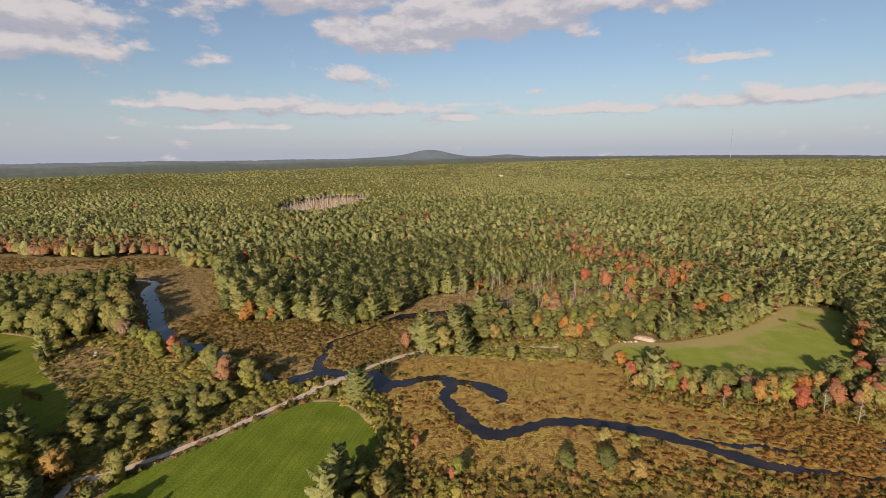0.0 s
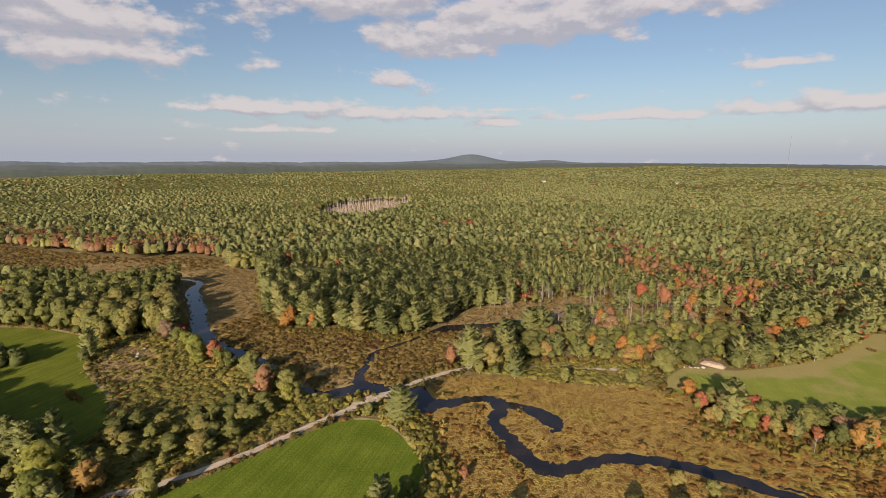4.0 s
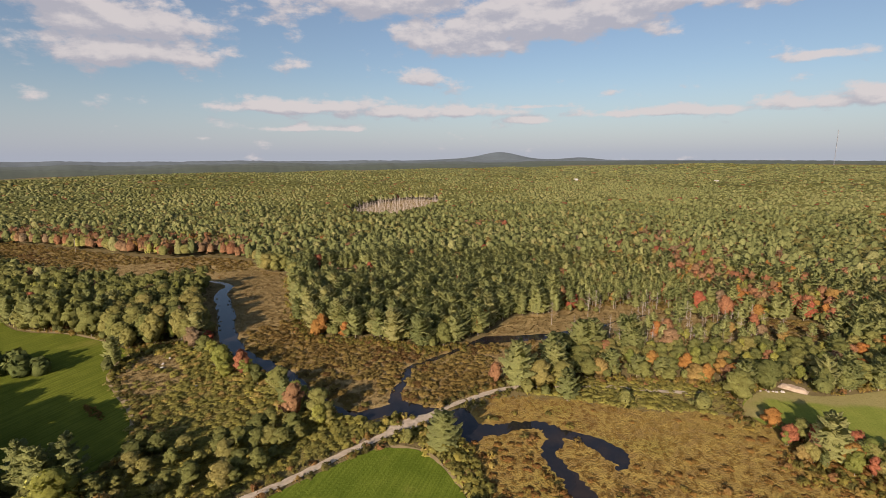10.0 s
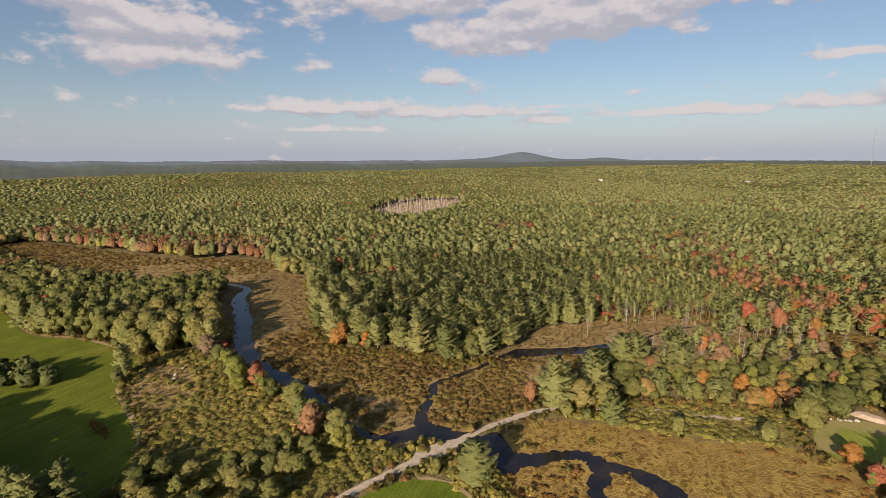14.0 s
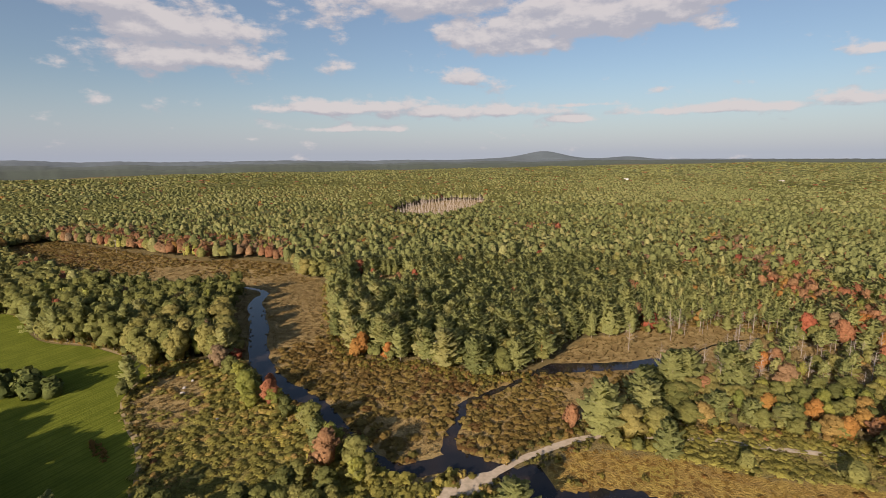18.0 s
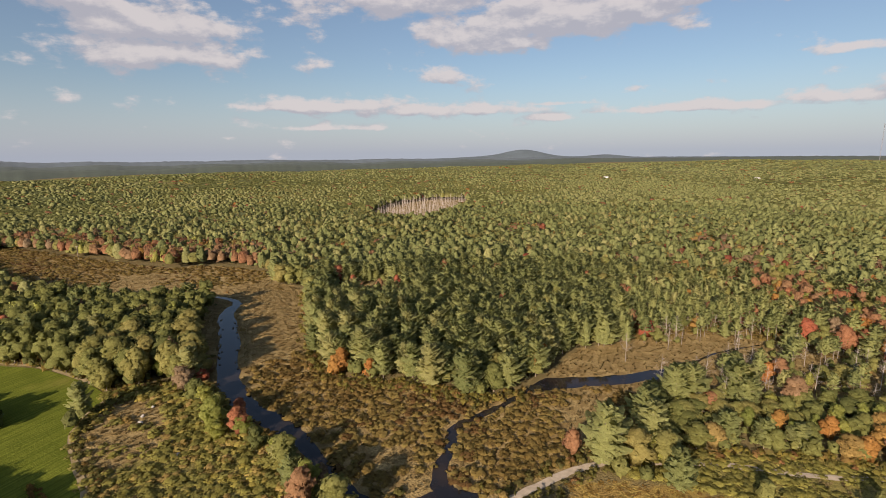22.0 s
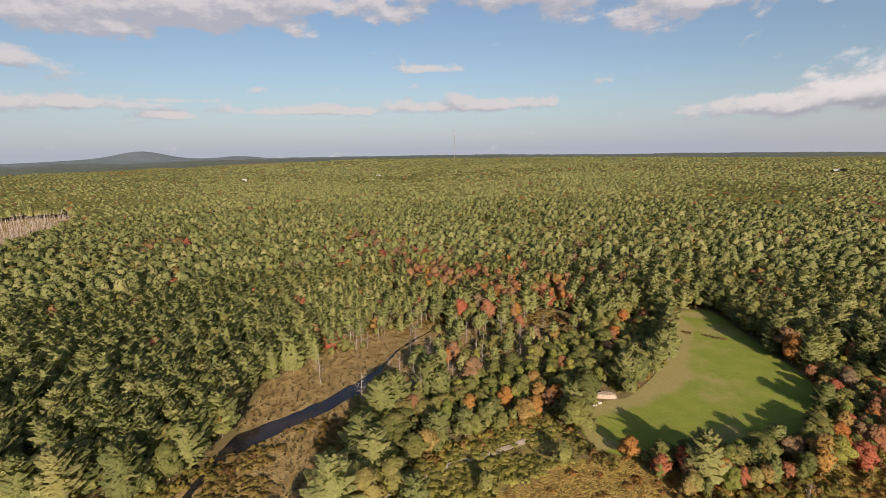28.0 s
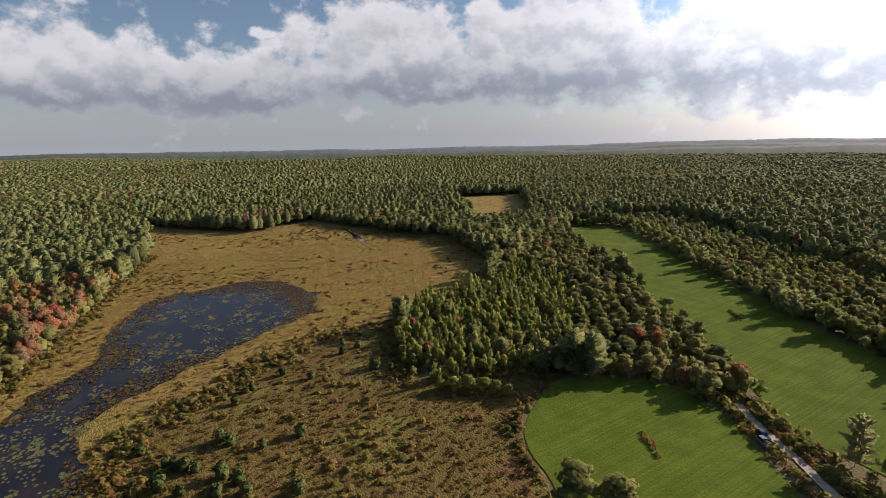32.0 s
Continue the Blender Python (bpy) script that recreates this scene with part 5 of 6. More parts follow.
    hi = np.clip(.85 + .8 * waves(x, y, 28, 43) + 1.3 * np.exp(-(far_from(x, y, RIVER_W) / 14) ** 2), .5, 3.2) * rs.uniform(.7, 1.3, len(x))
    plants("thicket", DOMES, THICKET, x, y, hi, hi * rs.uniform(.7, 1.1, len(x)) + 1.9, tone_map(x, y, 26, 44, rs), "dense yellow-green thicket of alder and willow", "thicket", 7)
    # the overgrown bank between the hay field and the river
    line = spline([(-70, 146), (-62, 143), (-54, 141), (-45, 132), (-37, 121), (-33, 110), (-30, 100), (-14, 100)], 14)
    q = np.repeat(line, 3, 0) + rs.normal(size=(len(line) * 3, 2)) * 2.4
    q = q[~over_water(q[:, 0], q[:, 1]) & ~inside(q[:, 0], q[:, 1], FIELD_A) & (far_from(q[:, 0], q[:, 1], ROAD) > 3.0)]
    plants("bank_thicket", DOMES, THICKET, q[:, 0], q[:, 1], rs.uniform(.8, 2.8, len(q)), rs.uniform(1.6, 3.4, len(q)), rs.uniform(.1, .95, len(q)), "overgrown yellow-green bushes on the river bank", "shrubs", 16)
    # fringes: road verge, field rims, forest feet
    ring = []
    for line, gap, seed in ((np.concatenate([FIELD_A, FIELD_A[:1]]), 1.5, 1), (np.concatenate([FIELD_W, FIELD_W[:1]]), 1.0, 2), (np.concatenate([FIELD_N, FIELD_N[:1]]), 1.5, 3),
                            (ROAD, 1.9, 4), (RIVER_W, 5.5, 5), (np.concatenate([FIELD_S, FIELD_S[:1]]), 1.5, 6)):
        q = np.repeat(line[:, :2], 8, 0) + rs.normal(size=(len(line) * 8, 2)) * 2.6
        d = far_from(q[:, 0], q[:, 1], line)
        ring.append(q[d > gap])
    line = spline([(45, -52), (23, -38), (5, -28), (-15, -14), (-45, 14)], 14)
    q = np.repeat(line, 7, 0) + rs.normal(size=(len(line) * 7, 2)) * 3.2
    q = q[(far_from(q[:, 0], q[:, 1], line) > 2.6) & ~any_inside(q[:, 0], q[:, 1], [FIELD_A, [(27, -32), (1, -16), (0, -27), (23, -42)]])]
    plants("roadside_hedge", DOMES, THICKET, q[:, 0], q[:, 1], rs.uniform(1.2, 3.8, len(q)), rs.uniform(1.8, 3.6, len(q)), rs.uniform(.02, .5, len(q)), "overgrown green hedge along the gravel road", "hedge", 14)
    q = np.concatenate(ring)
    k = ~any_inside(q[:, 0], q[:, 1], [FIELD_A, FIELD_W, FIELD_N, FIELD_S]) & ~over_water(q[:, 0], q[:, 1]) & (far_from(q[:, 0], q[:, 1], ROAD) > 1.9)
    q = q[k & (np.hypot(q[:, 0] - 46, q[:, 1] - 208) > 8)]
    n = len(q)
    plants("verge_bushes", DOMES, SHRUB, q[:, 0], q[:, 1], rs.uniform(.6, 2.0, n), rs.uniform(1.2, 2.6, n), tone_map(q[:, 0], q[:, 1], 22, 45, rs), "bushes along field edges, road and river banks", "shrubs", 8)


def build_lily_pads():
    """Rafts of floating leaves, each raft a thing of small round pads."""
    rs = np.random.RandomState(91)
    x, y = scatter(5.2, 84, 250, 22, 150, 92)
    k = inside(x, y, POOL)
    x, y = x[k], y[k]
    k = rs.uniform(size=len(x)) < np.clip(.42 + .4 * waves(x, y, 20, 46) + .3 * (x < 150), .05, .85)
    vs, fs, tones, o = [], [], [], 0
    an = np.arange(6) / 6 * 6.2832
    for cx, cy in zip(x[k], y[k]):
        m = rs.randint(8, 34)
        s = rs.uniform(.7, 2.6)
        tone = rs.uniform(.05, .95)
        for _i in range(m):
            px, py, r = cx + rs.normal() * s, cy + rs.normal() * s * .8, rs.uniform(.25, .6)
            vs.append(np.stack([px + np.cos(an) * r, py + np.sin(an) * r * .9, np.full(6, .075 + rs.uniform(0, .01))], 1))
            fs += [(o, o + 1, o + 2, o + 3), (o, o + 3, o + 4, o + 5)]
            tones += [tone] * 6
            o += 6
    tagged(mesh_object("lily_pads", np.concatenate(vs), np.array(fs), PADS, attrs={"tone": tones}), "rafts of olive lily pads floating on the pool", "lily pads", kind="stuff")


DEAD = []


def dead_tree(x, y, h, i):
    """A bare grey snag: trunk and branches."""
    i %= 4
    while len(DEAD) <= i:
        j = len(DEAD)
        a = mesh_object("trunk", *trunk_shape(700 + j, .97, .012, 0), GREYWOOD)
        b = mesh_object("bough", *trunk_shape(700 + j, .97, .0075, 38, .32, True, 3), GREYWOOD)
        DEAD.append((a.data, b.data))
        bpy.data.objects.remove(a)
        bpy.data.objects.remove(b)
    root = new("dead_tree")
    root.location, root.rotation_euler, root.scale = (x, y, 0), (0, 0, i * 1.7 + x), (h, h, h)
    for nm, me in zip(("trunk", "bough"), DEAD[i]):
        new(nm, me).parent = root
    tagged(root, "bare grey dead tree standing in wet ground", "dead tree", group="dead trees")


SNAGS = [trunk_shape(720 + i, .97, .014, 9, .3, True, 3) for i in range(3)]


def build_single_trees():
    rs = np.random.RandomState(55)
    for kind, x, y, h, w in (("red", -170, 302, 8, 8), ("red", -181, 299, 7, 7), ("red", -163, 309, 9, 8), ("red", -190, 306, 8, 7), ("orange", -160, 296, 7, 6), ("pine", -40, 180, 17, 21), ("oak", -33, 182, 11, 15), ("oak", -26, 185, 10, 13), ("oak", -37, 187, 9, 12), ("aspen", -38, 105, 6, 7), ("oak", -36, 98, 6, 8), ("aspen", -33, 90, 5, 7), ("oak", -30, 95, 6, 8), ("red", -48, 181, 8.5, 7.5), ("orange", -132, 200, 8.5, 8), ("orange", -120, 203, 7.5, 7),
                             ("red", -94, 142, 6.5, 7), ("red", -102, 149, 5.5, 6), ("red", -145, 168, 5, 6), ("red", -171, 178, 6, 8), ("red", -176, 186, 6, 8), ("orange", -110, 86, 9, 12),
                             ("aspen", -126, 87, 11, 15), ("aspen", -119, 80, 9, 12), ("pine", -52, 138, 11, 17), ("oak", -62, 137, 5, 6), ("oak", 23, 127, 5, 6), ("oak", 30, 125, 5, 6),
                             ("orange", 29, 112, 6, 7), ("oak", 22, 115, 6, 9), ("oak", 12, 114, 5, 8), ("aspen", -14, 106, 5, 7), ("red", -15, 104, 4, 4), ("red", -27, 116, 3.5, 4),
                             ("red", -37, 280, 12, 9), ("pine", -41, 284, 18, 18), ("oak", -97, 106, 7, 9), ("oak", -93, 114, 6.5, 8), ("oak", -103, 114, 7, 9), ("oak", -110, 120, 6, 8), ("oak", -104, 104, 6, 8), ("oak", -100, 122, 6, 7),
                             ("aspen", -140, 154, 6, 9), ("aspen", -134, 158, 7, 9), ("pine", -117, 152, 7, 9), ("pine", -112, 150, 7.5, 9), ("aspen", -106, 147, 6, 7), ("oak", -88, 139, 5, 6),
                             ("oak", 28, 25, 11, 16), ("oak", 21, 20, 10, 13), ("orange", -60, 158, 3, 4), ("aspen", -28, 186, 7, 9), ("red", -25, 187, 5, 5), ("aspen", 86.6, 23, 4, 6),
                             ("aspen", 84, 20, 4.6, 7), ("aspen", 81.5, 16, 5.2, 8), ("aspen", 78, 12.5, 5, 8), ("aspen", 75, 10, 4.6, 7), ("aspen", 72, 7.7, 3.8, 6), ("pine", 43.2, 164.8, 13.8, 17), ("orange", 76, 161, 9, 10), ("red", 83, 156, 8, 9)):
        tree_thing(kind, x, y, h, w, rs.uniform(0, 6.28), int(rs.randint(0, 5)))
    # the autumn row south of the pasture
    kinds = ("oak", "red", "aspen", "oak", "orange", "red", "pine", "oak", "orange", "red")
    for i, (x, y) in enumerate(np.repeat(ROW_LINE, 4, 0)):
        h = rs.uniform(4.5, 9)
        kind = kinds[int(rs.randint(0, 10))]
        tree_thing(kind, x + rs.uniform(-2.5, 2.5), y + (-2.5 if i % 2 else 2.5) + rs.uniform(-1.5, 1.5), h, h * rs.uniform(.85, 1.2), rs.uniform(0, 6.28), i)
    # grey-green willows and alders in the thicket
    x, y = scatter(6.0, -135, -75, 82, 140, 58)
    k = inside(x, y, [(-130, 90), (-110, 84), (-84, 120), (-80, 131), (-98, 138), (-128, 118)]) & (rs.uniform(size=len(x)) < .7)
    for i in np.where(k)[0]:
        h = rs.uniform(3.5, 6.5)
        tree_thing("oak", x[i], y[i], h, h * rs.uniform(1.2, 1.6), rs.uniform(0, 6.28), int(i))
    # a loose row of trees along the southern river bank
    for i, (x, y) in enumerate(spline([(-186, 188), (-176, 178), (-158, 168), (-142, 160), (-120, 153), (-104, 145), (-90, 138)], 3)):
        kind = ("aspen", "oak", "pine", "aspen", "red", "oak")[i % 6]
        h = rs.uniform(6.5, 11.5)
        tree_thing(kind, x + rs.uniform(-3, 3), y + rs.uniform(-4, 2), h, h * rs.uniform(1.0, 1.3), rs.uniform(0, 6.28), i)
    # bright young aspens along the long field
    for i, (x, y) in enumerate(spline([(-38, -92), (18, -120), (57, -141), (146, -197), (236, -249), (258, -216)], 18)):
        h = rs.uniform(5.5, 8.5)
        tree_thing("aspen", x + rs.uniform(-1.5, 1.5), y + rs.uniform(-2.5, 1.5), h, h * rs.uniform(1.1, 1.5), rs.uniform(0, 6.28), i)
    # tall wood edge south of the western hay field
    for i, (x, y) in enumerate(spline([(-232, 80), (-206, 79), (-186, 80), (-158, 82), (-146, 80)], 5)):
        h = rs.uniform(15, 20)
        tree_thing(("oak", "oak", "aspen", "oak", "oak", "orange")[i % 6], x + rs.uniform(-3, 3), y + rs.uniform(-4, 2), h, h * rs.uniform(.9, 1.2), rs.uniform(0, 6.28), i)
    # grey snags
    x, y = scatter(6.5, -60, 60, 215, 305, 56)
    k = any_inside(x, y, [DEAD_STAND, WET_WOOD]) & (rs.uniform(size=len(x)) < np.where(inside(x, y, MEADOW), .2, .34)) & ~over_water(x, y)
    for i in np.where(k)[0]:
        dead_tree(x[i], y[i], rs.uniform(6.5, 12.5), int(i))
    x, y = scatter(7.5, -410, -255, 560, 855, 57)
    k = inside(x, y, CLEARING) & (rs.uniform(size=len(x)) < .8)
    parts = []
    for i in np.where(k)[0]:
        v, f = SNAGS[i % 3]
        h = rs.uniform(8, 14)
        parts.append((v * [h * 1.6, h * 1.6, h] + [x[i], y[i], float(height(x[i], y[i]))], f))
    tagged(mesh_object("drowned_wood", *joined(parts), GREYWOOD), "pale grey drowned trees of a far clearing", "dead trees", kind="stuff")
    for x, y in ((95, 150), (88, 154), (60, 152), (-25, 220), (-18, 222), (-8, 226), (2, 232), (10, 238)):
        dead_tree(x, y, rs.uniform(5, 10), int(x) % 4)


JUNIPERS = []


def build_young_conifers():
    rs = np.random.RandomState(66)
    for i in range(3):
        c, cn = puffed(crown_round(900 + i, 130, .24, .0, .46, 7), "round", .5)
        hull = solid(i, [(.03, .34), (.45, .36), (.8, .14)], 6, .25)
        a = mesh_object("crown", *joined([hull, (c, quads_to(c))]), JUNIPER, normals=np.concatenate([outward(hull[0], "round"), cn]))
        b = mesh_object("trunk", *trunk_shape(910 + i, .6, .03, 0), BARK)
        JUNIPERS.append((a.data, b.data))
        bpy.data.objects.remove(a)
        bpy.data.objects.remove(b)
    spots = [(87, 67), (125, 62), (120, 73), (96, 86), (93, 84), (87, 77), (114, 79), (76, 85), (74, 90), (65, 74), (130, 39), (132, 32), (90, 97), (88, 95), (92, 99), (86, 93),
             (101, 104), (80, 88), (71, 84), (117, 55), (108, 30), (112, 34), (100, 18), (138, 36), (84, 101), (79, 97)]
    for n, (x, y) in enumerate(spots):
        h = rs.uniform(2.4, 4.2) * (1.3 if (x, y) in ((90, 97), (88, 95), (87, 67)) else 1)
        root = new("young_conifer")
        root.location, root.rotation_euler, root.scale = (x, y, 0), (0, 0, rs.uniform(0, 6.28)), (h * 1.05, h * 1.05, h)
        for nm, me in zip(("crown", "trunk"), JUNIPERS[n % 3]):
            new(nm, me).parent = root
        tagged(root, "young dark green conifer in the old pasture", "young conifer", group="young conifers")
    for n, (x, y, h) in enumerate(((-206, 135, 6.5), (-211, 132, 8), (-217, 134, 8.5), (-221, 129, 9), (-228, 130, 8), (-233, 126, 7.5))):
        root = new("dark_conifer")
        root.location, root.rotation_euler, root.scale = (x, y, 0), (0, 0, n * 1.3), (h * 1.2, h * 1.2, h)
        for nm, me in zip(("crown", "trunk"), JUNIPERS[n % 3]):
            new(nm, me).parent = root
        tagged(root, "dense dark conifer in a clump on the hay field", "conifer", group="conifers on the hay field")


build_marsh_plants()
build_lily_pads()
build_single_trees()
build_young_conifers()


# ---- built things and loose things ----
WHITE_PAINT = plain("white_clapboard", (.7, .69, .66), (.8, .79, .76), 1.5, .6)
SHINGLE = plain("grey_roof_shingles", (.26, .25, .24), (.36, .35, .34), 3.0, .9)
DARK_GLASS = plain("dark_window_glass", (.02, .025, .03), (.03, .035, .04), 1.0, .1)
STEEL = plain("galvanised_steel", (.35, .35, .36), (.5, .5, .5), 2.0, .5, .6)
DARK_STEEL = plain("weathered_mast_steel", (.12, .12, .13), (.2, .2, .21), 2.0, .7)
BLACK_PAINT = plain("black_car_paint", (.012, .013, .015), (.02, .02, .022), 1.0, .25)
GREY_PAINT = plain("silver_car_paint", (.1, .105, .115), (.15, .155, .165), 1.0, .35, .4)
RUBBER = plain("tyre_rubber", (.02, .02, .02), (.035, .035, .035), 6.0, .9)
LAMP = plain("lamp_lens", (.6, .58, .55), (.7, .68, .66), 1.0, .15)
SAND = plain("pale_sand", (.22, .165, .115), (.3, .235, .17), 1.2, .95)
STONE = plain("pale_boulder", (.24, .22, .19), (.36, .33, .29), 2.2, .9)
OLD_WOOD = plain("weathered_pole", (.16, .13, .1), (.26, .22, .18), 3.0, .9)


def part(name, bm, mat, parent=None, label=""):
    """Links a bmesh as one mesh object under a thing."""
    me = bpy.data.meshes.new(name)
    bm.to_mesh(me)
    bm.free()
    me.materials.append(mat)
    ob = new(name, me)
    ob.parent = parent
    if label:
        tagged(ob, label)
    return ob


def box(sx, sy, sz, x=0, y=0, z=0, bevel=0.0):
    bm = bmesh.new()
    bmesh.ops.create_cube(bm, size=1)
    bmesh.ops.scale(bm, vec=(sx, sy, sz), verts=bm.verts)
    bmesh.ops.translate(bm, vec=(x, y, z), verts=bm.verts)
    if bevel:
        bmesh.ops.bevel(bm, geom=bm.edges[:], offset=bevel, segments=2, affect="EDGES")
    return bm


def loft(sections):
    """A closed body through rectangular sections: (x, half-width, bottom, top)."""
    bm = bmesh.new()
    rows = [[bm.verts.new((x, s * w, z)) for s, z in ((-1, a), (1, a), (1, b), (-1, b))] for x, w, a, b in sections]
    for p, q in zip(rows[:-1], rows[1:]):
        for i in range(4):
            bm.faces.new((p[i], p[(i + 1) % 4], q[(i + 1) % 4], q[i]))
    bm.faces.new(rows[0][::-1])
    bm.faces.new(rows[-1])
    bmesh.ops.recalc_face_normals(bm, faces=bm.faces)
    bmesh.ops.bevel(bm, geom=bm.edges[:], offset=.06, segments=2, affect="EDGES")
    return bm


def disc(r, w, x, y, z):
    bm = bmesh.new()
    bmesh.ops.create_cone(bm, cap_ends=True, segments=16, radius1=r, radius2=r, depth=w)
    bmesh.ops.rotate(bm, cent=(0, 0, 0), matrix=Matrix.Rotation(radians(90), 3, "X"), verts=bm.verts)
    bmesh.ops.translate(bm, vec=(x, y, z), verts=bm.verts)
    return bm


def car(x, y, heading, paint, label):
    root = new("parked_car")
    root.location, root.rotation_euler = (x, y, .17), (0, 0, radians(heading))
    body = part("body", loft([(-2.3, .78, .35, .85), (-2.1, .88, .25, 1.0), (-1.0, .9, .22, 1.02), (1.0, .9, .22, 1.0), (2.0, .86, .25, .92), (2.3, .74, .35, .75)]), paint, root)
    part("cabin", loft([(-1.95, .7, .98, 1.05), (-1.5, .72, .98, 1.62), (.35, .72, .98, 1.66), (1.0, .72, .96, 1.05)]), DARK_GLASS, root, "tinted windows")
    part("roof_panel", box(1.75, 1.25, .06, -.55, 0, 1.67, .02), paint, root)
    for wx in (-1.4, 1.4):
        for wy in (-.86, .86):
            w = part("wheel", disc(.34, .2, wx, wy, .34), RUBBER, root)
            part("rim", disc(.2, .22, wx, wy, .34), STEEL, w, "steel wheel rim")
    for wy in (-.6, .6):
        part("headlight", box(.08, .32, .14, 2.27, wy, .68, .02), LAMP, root)
        part("tail_light", box(.06, .22, .2, -2.28, wy, .78, .02), LAMP, root)
    part("windscreen_edge", box(.05, 1.3, .05, .95, 0, 1.04, .01), paint, root)
    return tagged(root, label, "car", group="parked cars")


def house(x, y, heading, label):
    root = new("house")
    root.location, root.rotation_euler = (x, y, float(height(np.array(x), np.array(y)))), (0, 0, heading)
    part("wall", box(13, 9, 6, 0, 0, 3), WHITE_PAINT, root)
    bm = bmesh.new()
    v = [bm.verts.new(p) for p in ((-7, -5, 6), (7, -5, 6), (7, 5, 6), (-7, 5, 6), (-7, 0, 9.6), (7, 0, 9.6))]
    for f in ((0, 1, 5, 4), (2, 3, 4, 5), (0, 4, 3), (1, 2, 5), (3, 2, 1, 0)):
        bm.faces.new([v[i] for i in f])
    roof = part("roof", bm, SHINGLE, root)
    part("chimney", box(.9, .9, 2.2, 3, 1, 9.6), STONE, roof)
    for wx in (-4.5, -1.5, 1.5, 4.5):
        for wz in (1.8, 4.4):
            w = part("window", box(1.2, .12, 1.5, wx, -4.53, wz), DARK_GLASS, root)
            part("sill", box(1.4, .2, .12, wx, -4.6, wz - .82), WHITE_PAINT, w)
    part("door", box(1.1, .12, 2.1, 0, -4.54, 1.05), SHINGLE, root)
    return tagged(root, label, "house", group="distant houses")


def boulder(x, y, r, seed):
    rs = np.random.RandomState(seed)
    bm = bmesh.new()
    bmesh.ops.create_icosphere(bm, subdivisions=2, radius=1)
    k = rs.uniform(.7, 1.3, 3)
    for v in bm.verts:
        n = 1 + .22 * math.sin(v.co.x * 4 + seed) * math.cos(v.co.y * 3 + v.co.z * 5)
        v.co = Vector((v.co.x * k[0], v.co.y * k[1], v.co.z * .7 * k[2])) * (r * n)
    ob = part("boulder", bm, STONE)
    ob.location = (x, y, r * .3 + .1)
    tagged(ob, "pale weathered boulder lying in the grass", "boulder", group="boulders")


def sand_bank(x, y, a, b, turn, label):
    bm = bmesh.new()
    bmesh.ops.create_grid(bm, x_segments=20, y_segments=10, size=1)
    for v in bm.verts:
        q = max(0.0, 1 - v.co.x ** 4 - v.co.y ** 2)
        z = 1.0 * min(1.0, q * 1.6) * (1 + .12 * math.sin(v.co.x * 9) * math.cos(v.co.y * 7))
        v.co = Vector((v.co.x * a, v.co.y * b, z - .05))
    ob = part("sand_bank", bm, SAND)
    ob.location, ob.rotation_euler = (x, y, .05), (0, 0, radians(turn))
    tagged(ob, label, "sand bank")


def brush_pile(x, y, ln, wd, turn, seed, mat, label):
    rs = np.random.RandomState(seed)
    n = 46
    u, v = rs.uniform(-1, 1, n), rs.uniform(-1, 1, n)
    an = radians(turn)
    px, py = u * ln / 2, v * wd / 2 * np.sqrt(1 - u * u)
    X, Y = px * math.cos(an) - py * math.sin(an), px * math.sin(an) + py * math.cos(an)
    vs = []
    for i in range(n):
        t = (TUFTS[i % 5] if i % 2 else LOW_DOMES[i % 5])[0] * [rs.uniform(.7, 1.2), rs.uniform(.7, 1.2), rs.uniform(.4, .9)]
        vs.append(t + [X[i], Y[i], 0])
    c = np.concatenate(vs)
    ob = mesh_object("brush_mound", c, quads_to(c), mat)
    ob.location = (x, y, .1)
    tagged(ob, label, "brush mound", kind="stuff")


def utility_pole(x, y):
    root = new("utility_pole")
    root.location = (x, y, float(height(np.array(x), np.array(y))))
    part("pole", disc(.16, 12, 0, 0, 0), OLD_WOOD, root).rotation_euler = (radians(90), 0, 0)
    root.children[0].location = (0, 0, 6)
    part("crossarm", box(2.6, .12, .14, 0, 0, 11.3), OLD_WOOD, root)
    for k in (-1.1, 0, 1.1):
        part("insulator", box(.12, .12, .22, k, 0, 11.48), STONE, root)
    tagged(root, "weathered wooden utility pole among the trees", "utility pole")


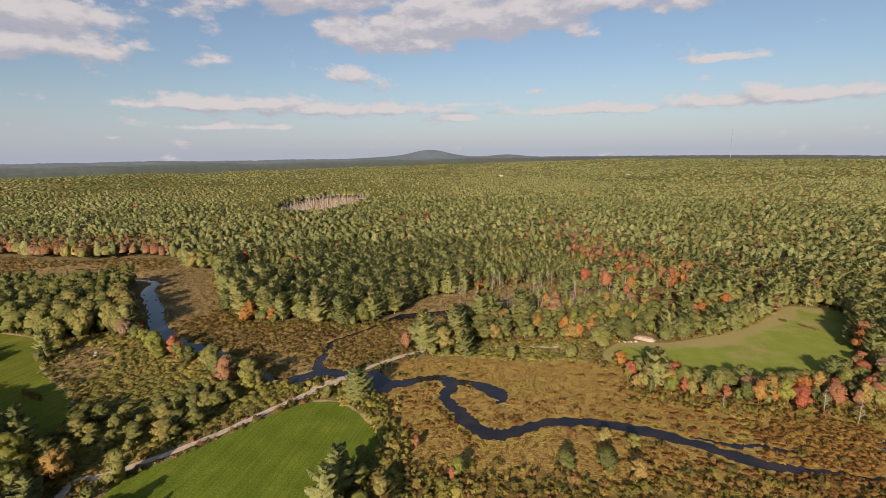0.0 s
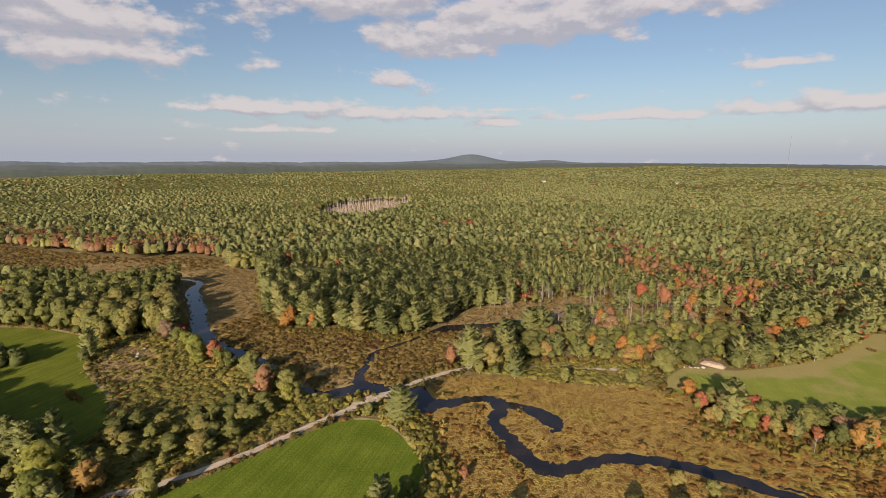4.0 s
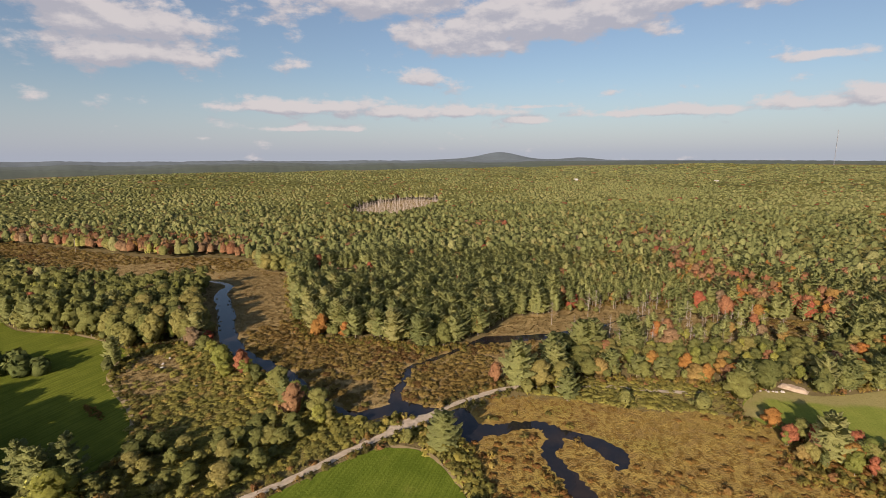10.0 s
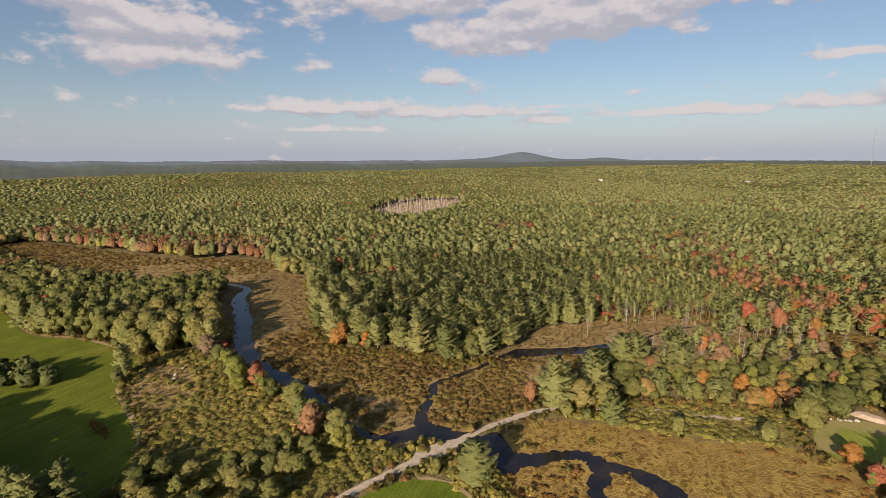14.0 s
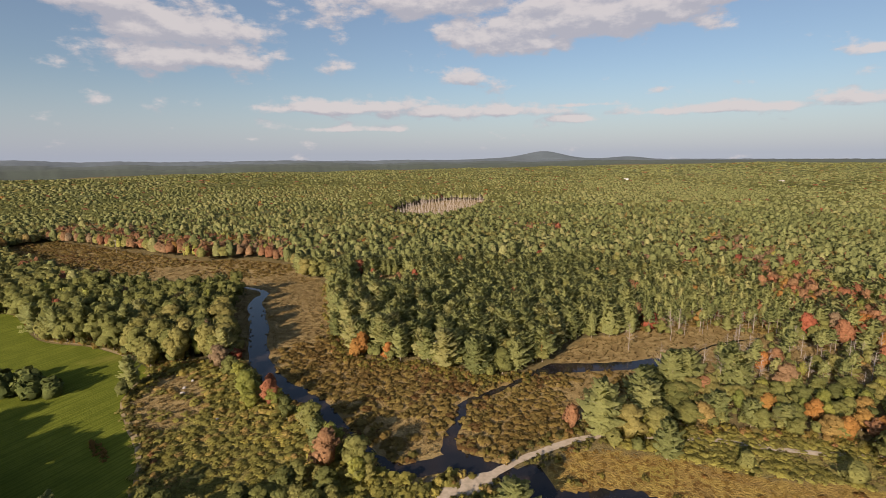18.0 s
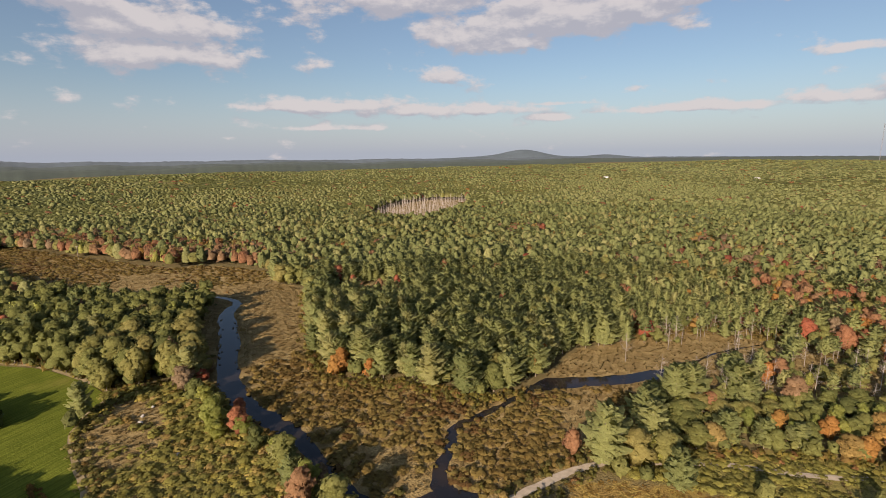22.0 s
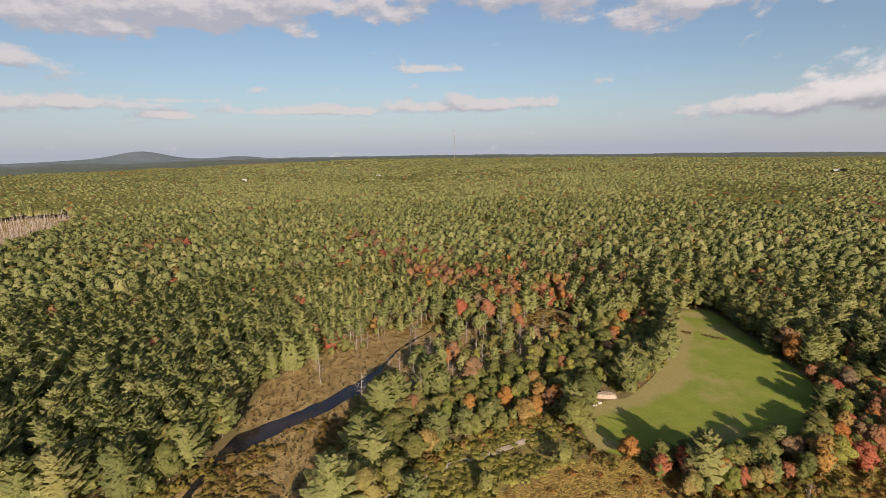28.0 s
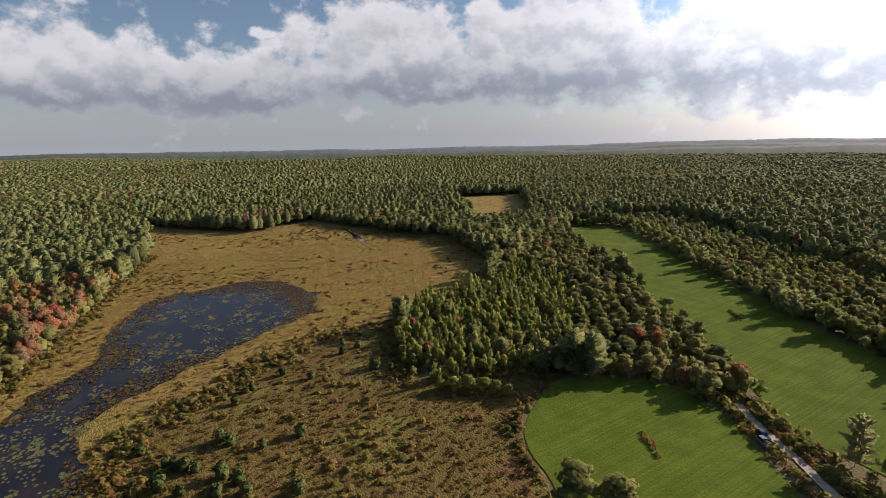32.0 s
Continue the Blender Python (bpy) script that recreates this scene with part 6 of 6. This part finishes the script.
def radio_mast(x, y, h):
    root = new("radio_mast")
    root.location = (x, y, float(height(np.array(x), np.array(y))))
    w = 1.3
    corners = [(w * math.cos(a), w * math.sin(a)) for a in (0, 2.094, 4.189)]
    for cx, cy in corners:
        part("leg", box(.5, .5, h, cx, cy, h / 2), DARK_STEEL, root)
    for i in range(int(h / 9)):
        for (ax, ay), (bx, by) in zip(corners, corners[1:] + corners[:1]):
            v, f = tube([(ax, ay, i * 9), ((ax + bx) / 2, (ay + by) / 2, i * 9 + 4.5), (bx, by, i * 9 + 9)], [.12, .12, .12], 3)
            mesh_object("brace", v, f, DARK_STEEL, root)
    tagged(root, "thin grey lattice radio mast above the forest", "radio mast")


def build_things():
    car(18.6, -32.6, 148, BLACK_PAINT, "black car parked on the gravel road verge")
    car(17.0, -29.8, 150, GREY_PAINT, "silver car parked beside the gravel road")
    for i, (x, y, b) in enumerate(HOUSES):
        house(x, y, -b + (.3 if i % 2 else -.2), "white two-storey house behind a view gap cut through the forest")
    sand_bank(47.5, 209.2, 4.2, 2.0, -27, "pale sand bank cut into the field edge")
    sand_bank(118, 272, 3.5, 2.0, 40, "pale sandy bank under trees at the pasture corner")
    rs = np.random.RandomState(5)
    for i in range(5):
        boulder(37 + i * 1.6 + rs.uniform(-.5, .5), 203.5 + i * .5 + rs.uniform(-.5, .5), rs.uniform(.3, .6), i)
    for i, (x, y) in enumerate(((-171, 156), (-173, 161), (-151, 149), (-144, 145), (-168, 153))):
        boulder(x, y, rs.uniform(.4, .8), 20 + i)
    brush_pile(120, 236, 9, 2.4, 118, 1, TAN, "tan brush pile lying in the pasture")
    brush_pile(113.5, 244, 4, 2, 100, 2, TAN, "small tan brush pile in the pasture")
    brush_pile(32.5, -6.5, 11, 2.2, 150, 3, SEDGE, "narrow uncut strip of weeds in the hay field")
    brush_pile(71, -115, 10, 2, 143, 4, BROWN_SHRUB, "dark strip of weeds in the long field")
    brush_pile(178, -171, 11, 2.4, 165, 5, BROWN_SHRUB, "dark brush pile in the long field")
    brush_pile(-160, 121, 14, 3, 160, 6, SEDGE, "uncut island of weeds in the hay field")
    utility_pole(-425, 301)
    radio_mast(938, 2900, 175)


build_things()
